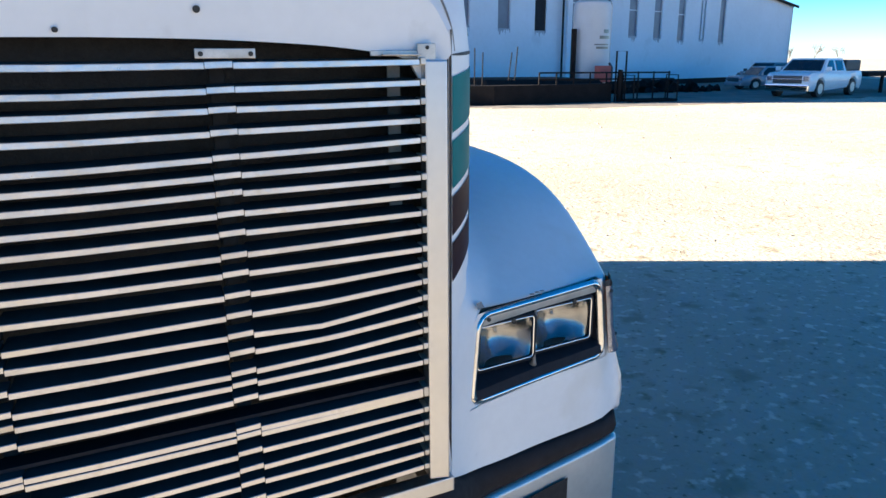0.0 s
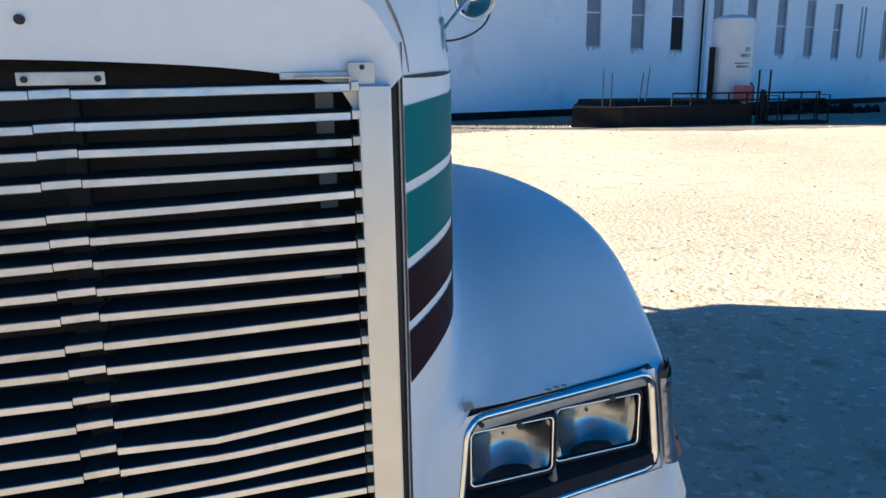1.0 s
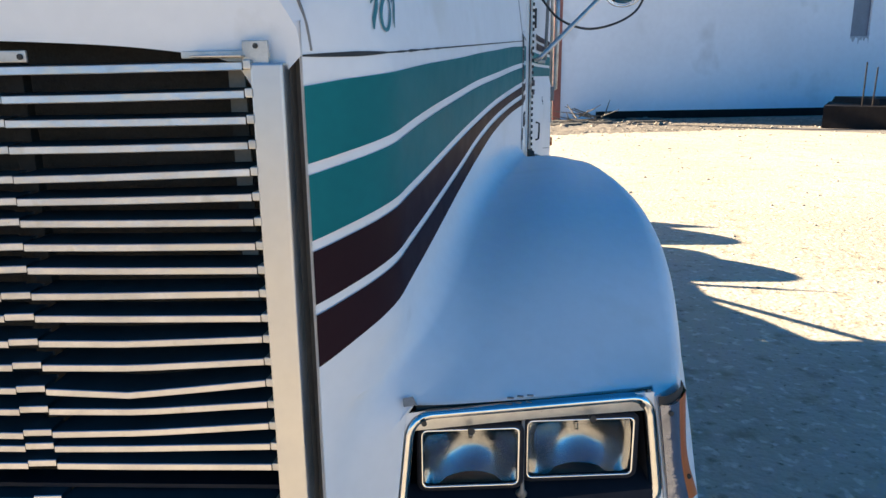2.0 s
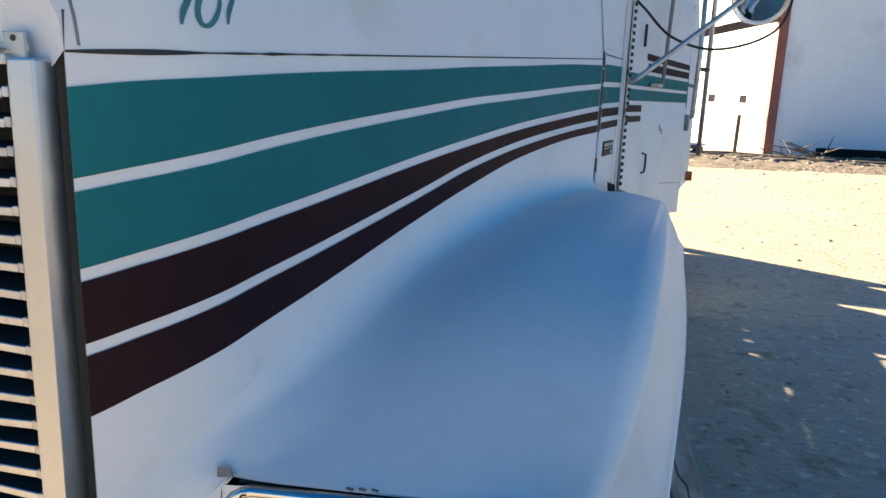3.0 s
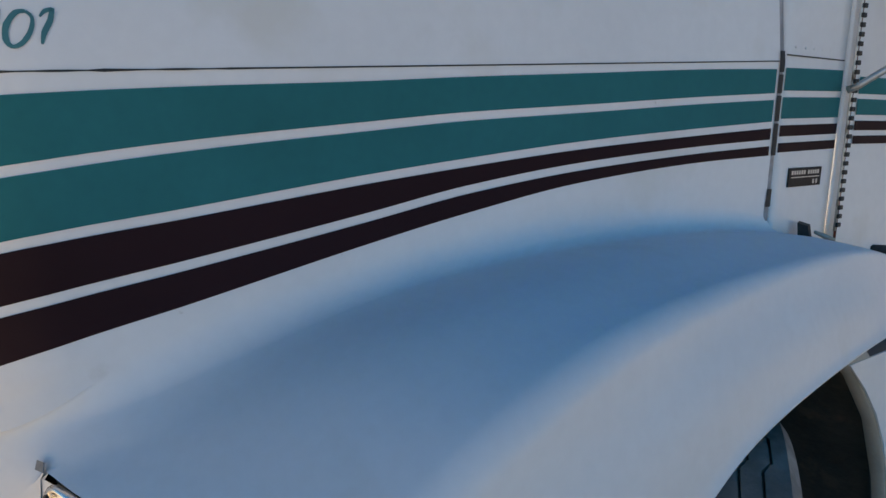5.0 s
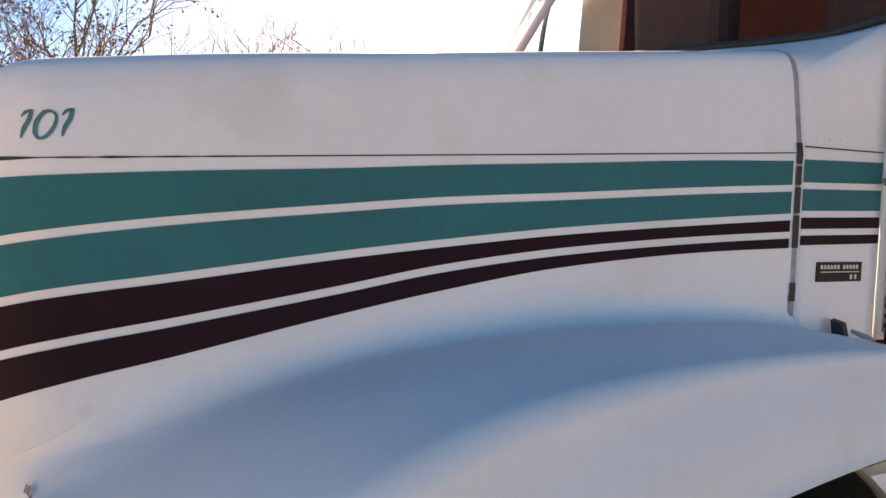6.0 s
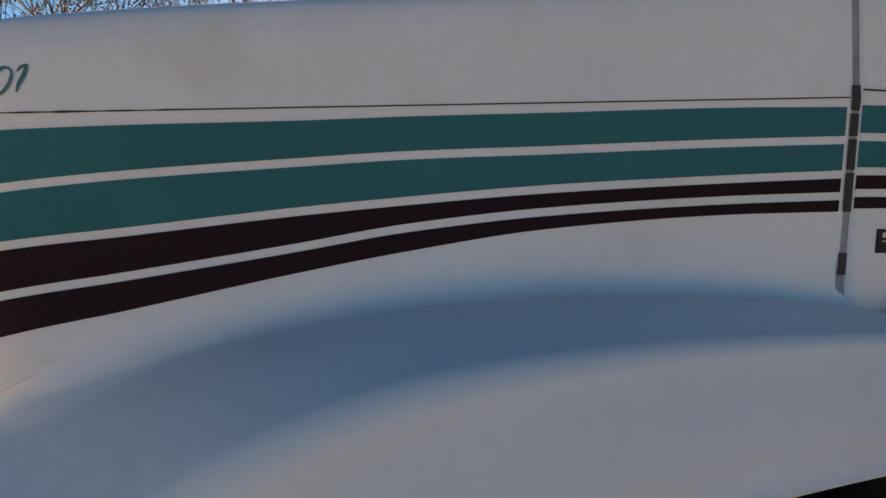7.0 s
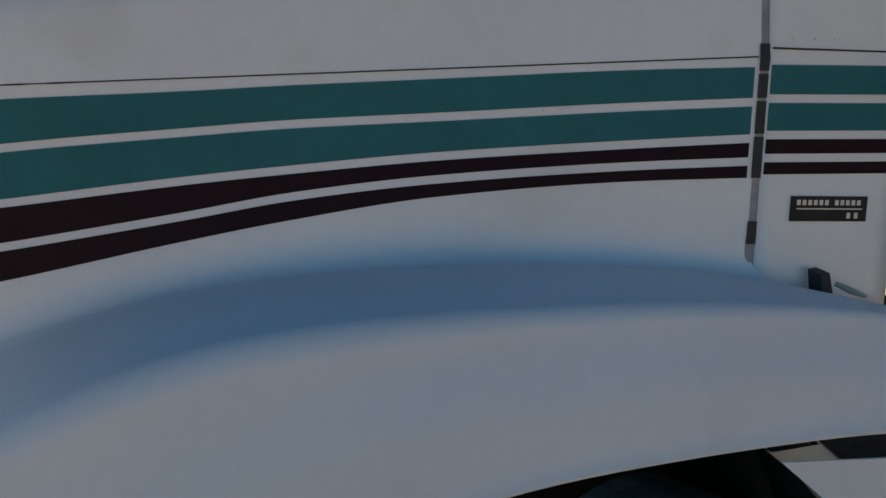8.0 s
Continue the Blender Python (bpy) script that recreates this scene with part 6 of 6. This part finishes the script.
    if bed:
        b = bmesh.new()
        box(b, (i1 + 0.02, -Wd * 0.90, belt - 0.01), (L * 0.97, Wd * 0.90, Hh - 0.07))
        part("bed_cover", b, canopy_dark, c, "dark canopy over the bed", bevel=0.08)
    return c


car("pickup_truck", "white four-door pickup with a dark bed canopy", (24.35, 22.05, 0.0), 18, car_white, 5.1, 1.9, 1.58, 0.22, 0.66, True)
car("parked_car", "silver-blue hatchback parked by the shed", (28.1, 29.2, 0.0), -14, car_silver, 4.2, 1.7, 1.16, 0.20, 0.9)
car("parked_car", "dark car parked behind a hatchback", (31.2, 31.5, 0.0), 8, car_dark, 4.3, 1.7, 1.30, 0.20, 0.9)
trailer = thing("flat_trailer", "dark flat trailer far across the yard", "trailer", (34.5, 24.5, 0))
bm = bmesh.new()
box(bm, (-4, -1.2, 0.75), (5, 1.2, 0.95))
part("deck", bm, black_iron, trailer, bevel=0.02)
for x in (-3, -2, 0, 2, 4):
    bm = bmesh.new()
    box(bm, (x - 0.06, -1.2, 0), (x + 0.06, -1.1, 0.78))
    part("leg", bm, black_iron, trailer)

# debris along the shed's foot
rs = random.Random(11)
for k in range(30):
    x = rs.uniform(-3.4, 4.8)
    plank = thing("scrap_plank", "weathered plank lying by the shed", "plank", (x, 25.6 + 0.3 * x + rs.uniform(-2.5, 0.6), 0.04), "planks by the shed")
    plank.rotation_euler = (0, rs.uniform(-0.03, 0.03), rs.uniform(-0.5, 0.6))
    bm = bmesh.new()
    box(bm, (-rs.uniform(0.5, 1.3), -0.09, -0.04), (rs.uniform(0.5, 1.2), 0.09, 0.05))
    part("board", bm, timber, plank)
heap = thing("branch_heap", "tangle of dry branches by the red post", "branches", (2.35, 26.3, 0))
for _ in range(26):
    bm = bmesh.new()
    a, e, l = rs.uniform(0, 6.28), rs.uniform(0.0, 0.9), rs.uniform(0.5, 1.4)
    p = Vector((rs.uniform(-0.8, 0.8), rs.uniform(-0.4, 0.4), rs.uniform(0.02, 0.3)))
    tube(bm, [p, p + Vector((math.cos(a) * math.cos(e), math.sin(a) * 0.4, math.sin(e) * 0.55)) * l], [0.03, 0.012], 5)
    part("branch", bm, timber, heap)
cart = thing("flat_cart", "low flat cart with small wheels", "cart", (-1.6, 25.6, 0))
bm = bmesh.new()
box(bm, (-1.1, -0.4, 0.30), (1.0, 0.4, 0.38))
part("deck", bm, bright_wall_mat, cart, bevel=0.01)
for x in (-0.7, 0.75):
    for y in (-0.35, 0.35):
        bm = bmesh.new()
        disc(bm, (x, y, 0.15), (0, 1, 0), 0.15, 0.06, 16)
        part("wheel", bm, black_rubber, cart)

# loose stones, dense near the debris, sparse over the yard
bm = bmesh.new()
rs = random.Random(21)


def stone(x, y, r_):
    v = []
    for a, e in ((0, -0.3), (1.25, -0.3), (2.5, -0.3), (3.8, -0.3), (5.0, -0.3), (0.6, 0.5), (2.2, 0.5), (4.2, 0.5)):
        q = r_ * rs.uniform(0.75, 1.2)
        v.append(bm.verts.new((x + q * math.cos(a) * (1 if e < 0 else 0.55), y + q * math.sin(a) * (1 if e < 0 else 0.55), -0.01 + (0.5 * r_ * rs.uniform(0.7, 1.3) if e > 0 else 0))))
    for f in ((0, 1, 5), (1, 6, 5), (1, 2, 6), (2, 3, 6), (3, 7, 6), (3, 4, 7), (4, 0, 7), (0, 5, 7), (5, 6, 7)):
        bm.faces.new([v[i] for i in f])


for _ in range(1800):
    x = rs.uniform(-7, 14)
    stone(x, 24.0 + 0.3 * x + rs.uniform(-3.5, 2.0), rs.uniform(0.02, 0.09))
for _ in range(12000):
    y = 1.0 + 22 * rs.random() ** 1.5
    x = rs.uniform(-1.0, 1.0) * (3 + 0.9 * y) + 3 + 0.4 * y
    stone(x, y, rs.uniform(0.005, 0.013) * (1 + 0.06 * y))
for _ in range(3600):
    y = 3.0 + 19 * rs.random() ** 1.2
    x = rs.uniform(-1.0, 1.0) * (3 + 0.7 * y) + 4 + 0.35 * y
    stone(x, y, rs.uniform(0.008, 0.016) * (1 + 0.09 * y) * (1.6 if rs.random() < 0.08 else 1.0))
stones = part("loose_stones", bm, stone_mat)
tagged(stones, "loose pale stones scattered over the yard", "stones", kind="stuff")

bm = bmesh.new()
for _ in range(520):
    x = abs(rs.gauss(0.0, 3.4)) - 1.5
    stone(x, 25.2 + 0.3 * x + rs.uniform(-2.6, 1.2), rs.uniform(0.05, 0.17) * (1.5 if x > 0 and rs.random() < 0.1 else 1.0))
for _ in range(2600):
    x = rs.uniform(-4.5, 9.0)
    stone(x, 23.4 + 0.3 * x + 3.2 * rs.random() ** 1.3, rs.uniform(0.02, 0.075))
rubble = part("rubble", bm, rubble_mat)
bed = []
for k in range(140):
    x = -9.0 + 20.0 * k / 139
    row = []
    for j in range(16):
        y = 19.6 + 0.3 * x + 7.0 * j / 15 + rs.uniform(-0.12, 0.12)
        rise = math.sin(math.pi * j / 15) ** 0.7 * (1 if 2 < k < 137 else 0)
        row.append(Vector((x + rs.uniform(-0.05, 0.05), y, -0.03 + rise * (0.05 + rs.uniform(0, 0.07) * min(1.0, max(0.15, (9 - x) / 8))))))
    bed.append(row)
bm_bed = bmesh.new()
grid(bm_bed, bed)
spoil = part("spoil_bank", bm_bed, spoil_mat, smooth=True)
tagged(spoil, "low rough bank of gravel and dry litter along the shed", "gravel bank", kind="stuff")
tagged(rubble, "pale broken rubble heaped along the shed's foot", "rubble", kind="stuff")

# ---- bare trees beyond ----


def tree(at, height, seed, leafy=False, stout=1.0):
    r0 = random.Random(seed)
    t_ = thing("bare_tree", "bare winter tree with fine twigs" if not leafy else "winter tree holding some brown leaves", "tree", at, "trees behind the yard")
    trunk, twigs, leaves = bmesh.new(), bmesh.new(), bmesh.new()

    def grow(p, d, length, r_, level):
        q = p + d * length
        mid_ = p + d * length * 0.5 + Vector((r0.uniform(-1, 1), r0.uniform(-1, 1), 0)) * length * 0.06
        tube(trunk if level < 2 else twigs, [p, mid_, q], [r_, r_ * 0.85, r_ * 0.68], 7 if level < 2 else 4, cap=False)
        if level == 5:
            if leafy:
                for _ in range(3):
                    c = q + Vector((r0.uniform(-0.3, 0.3), r0.uniform(-0.3, 0.3), r0.uniform(-0.3, 0.3)))
                    s = 0.10
                    vs = [leaves.verts.new(c + Vector((r0.uniform(-s, s), r0.uniform(-s, s), r0.uniform(-s, s)))) for _ in range(3)]
                    leaves.faces.new(vs)
            return
        for k in range(3 if level < 4 else 2):
            a, tilt = r0.uniform(0, 6.28), r0.uniform(0.25, 0.75)
            u_ = d.orthogonal().normalized()
            v_ = d.cross(u_)
            nd = (d * math.cos(tilt) + (u_ * math.cos(a) + v_ * math.sin(a)) * math.sin(tilt) + Vector((0, 0, 0.12))).normalized()
            grow(q if k == 0 else p + d * length * r0.uniform(0.55, 1.0), nd, length * r0.uniform(0.62, 0.82), r_ * r0.uniform(0.5, 0.66), level + 1)

    grow(Vector((0, 0, 0)), Vector((r0.uniform(-0.05, 0.05), r0.uniform(-0.05, 0.05), 1)).normalized(), height * 0.27, height * 0.009 * stout, 0)
    part("trunk", trunk, bark, t_, smooth=True)
    tagged(part("crown", twigs, bark, t_), kind="stuff")
    if leafy:
        tagged(part("foliage", leaves, dry_leaf, t_), kind="stuff")
    else:
        leaves.free()


rs = random.Random(5)
for k in range(18):
    y = -10 + 1.45 * k + rs.uniform(-0.6, 0.6)
    tree((-30 + rs.uniform(-3, 3), y, 0), rs.uniform(12.0, 15.0) - 0.06 * k, 100 + k, k in (0, 1, 2, 3, 5, 6, 7))
for k in range(16):
    a = radians(200 + 6.0 * k + rs.uniform(-2, 2))
    tree((38 * math.sin(a) + rs.uniform(-3, 3), 38 * math.cos(a) + rs.uniform(-3, 3), 0), rs.uniform(9.0, 13.0), 130 + k, k % 5 == 0)
for k in range(4):
    a = radians((46.6, 48.2, 49.7, 54.6)[k])
    tree((130 * math.sin(a), 130 * math.cos(a), 0), (3.9, 4.6, 4.0, 3.9)[k], 200 + k, stout=2.6)
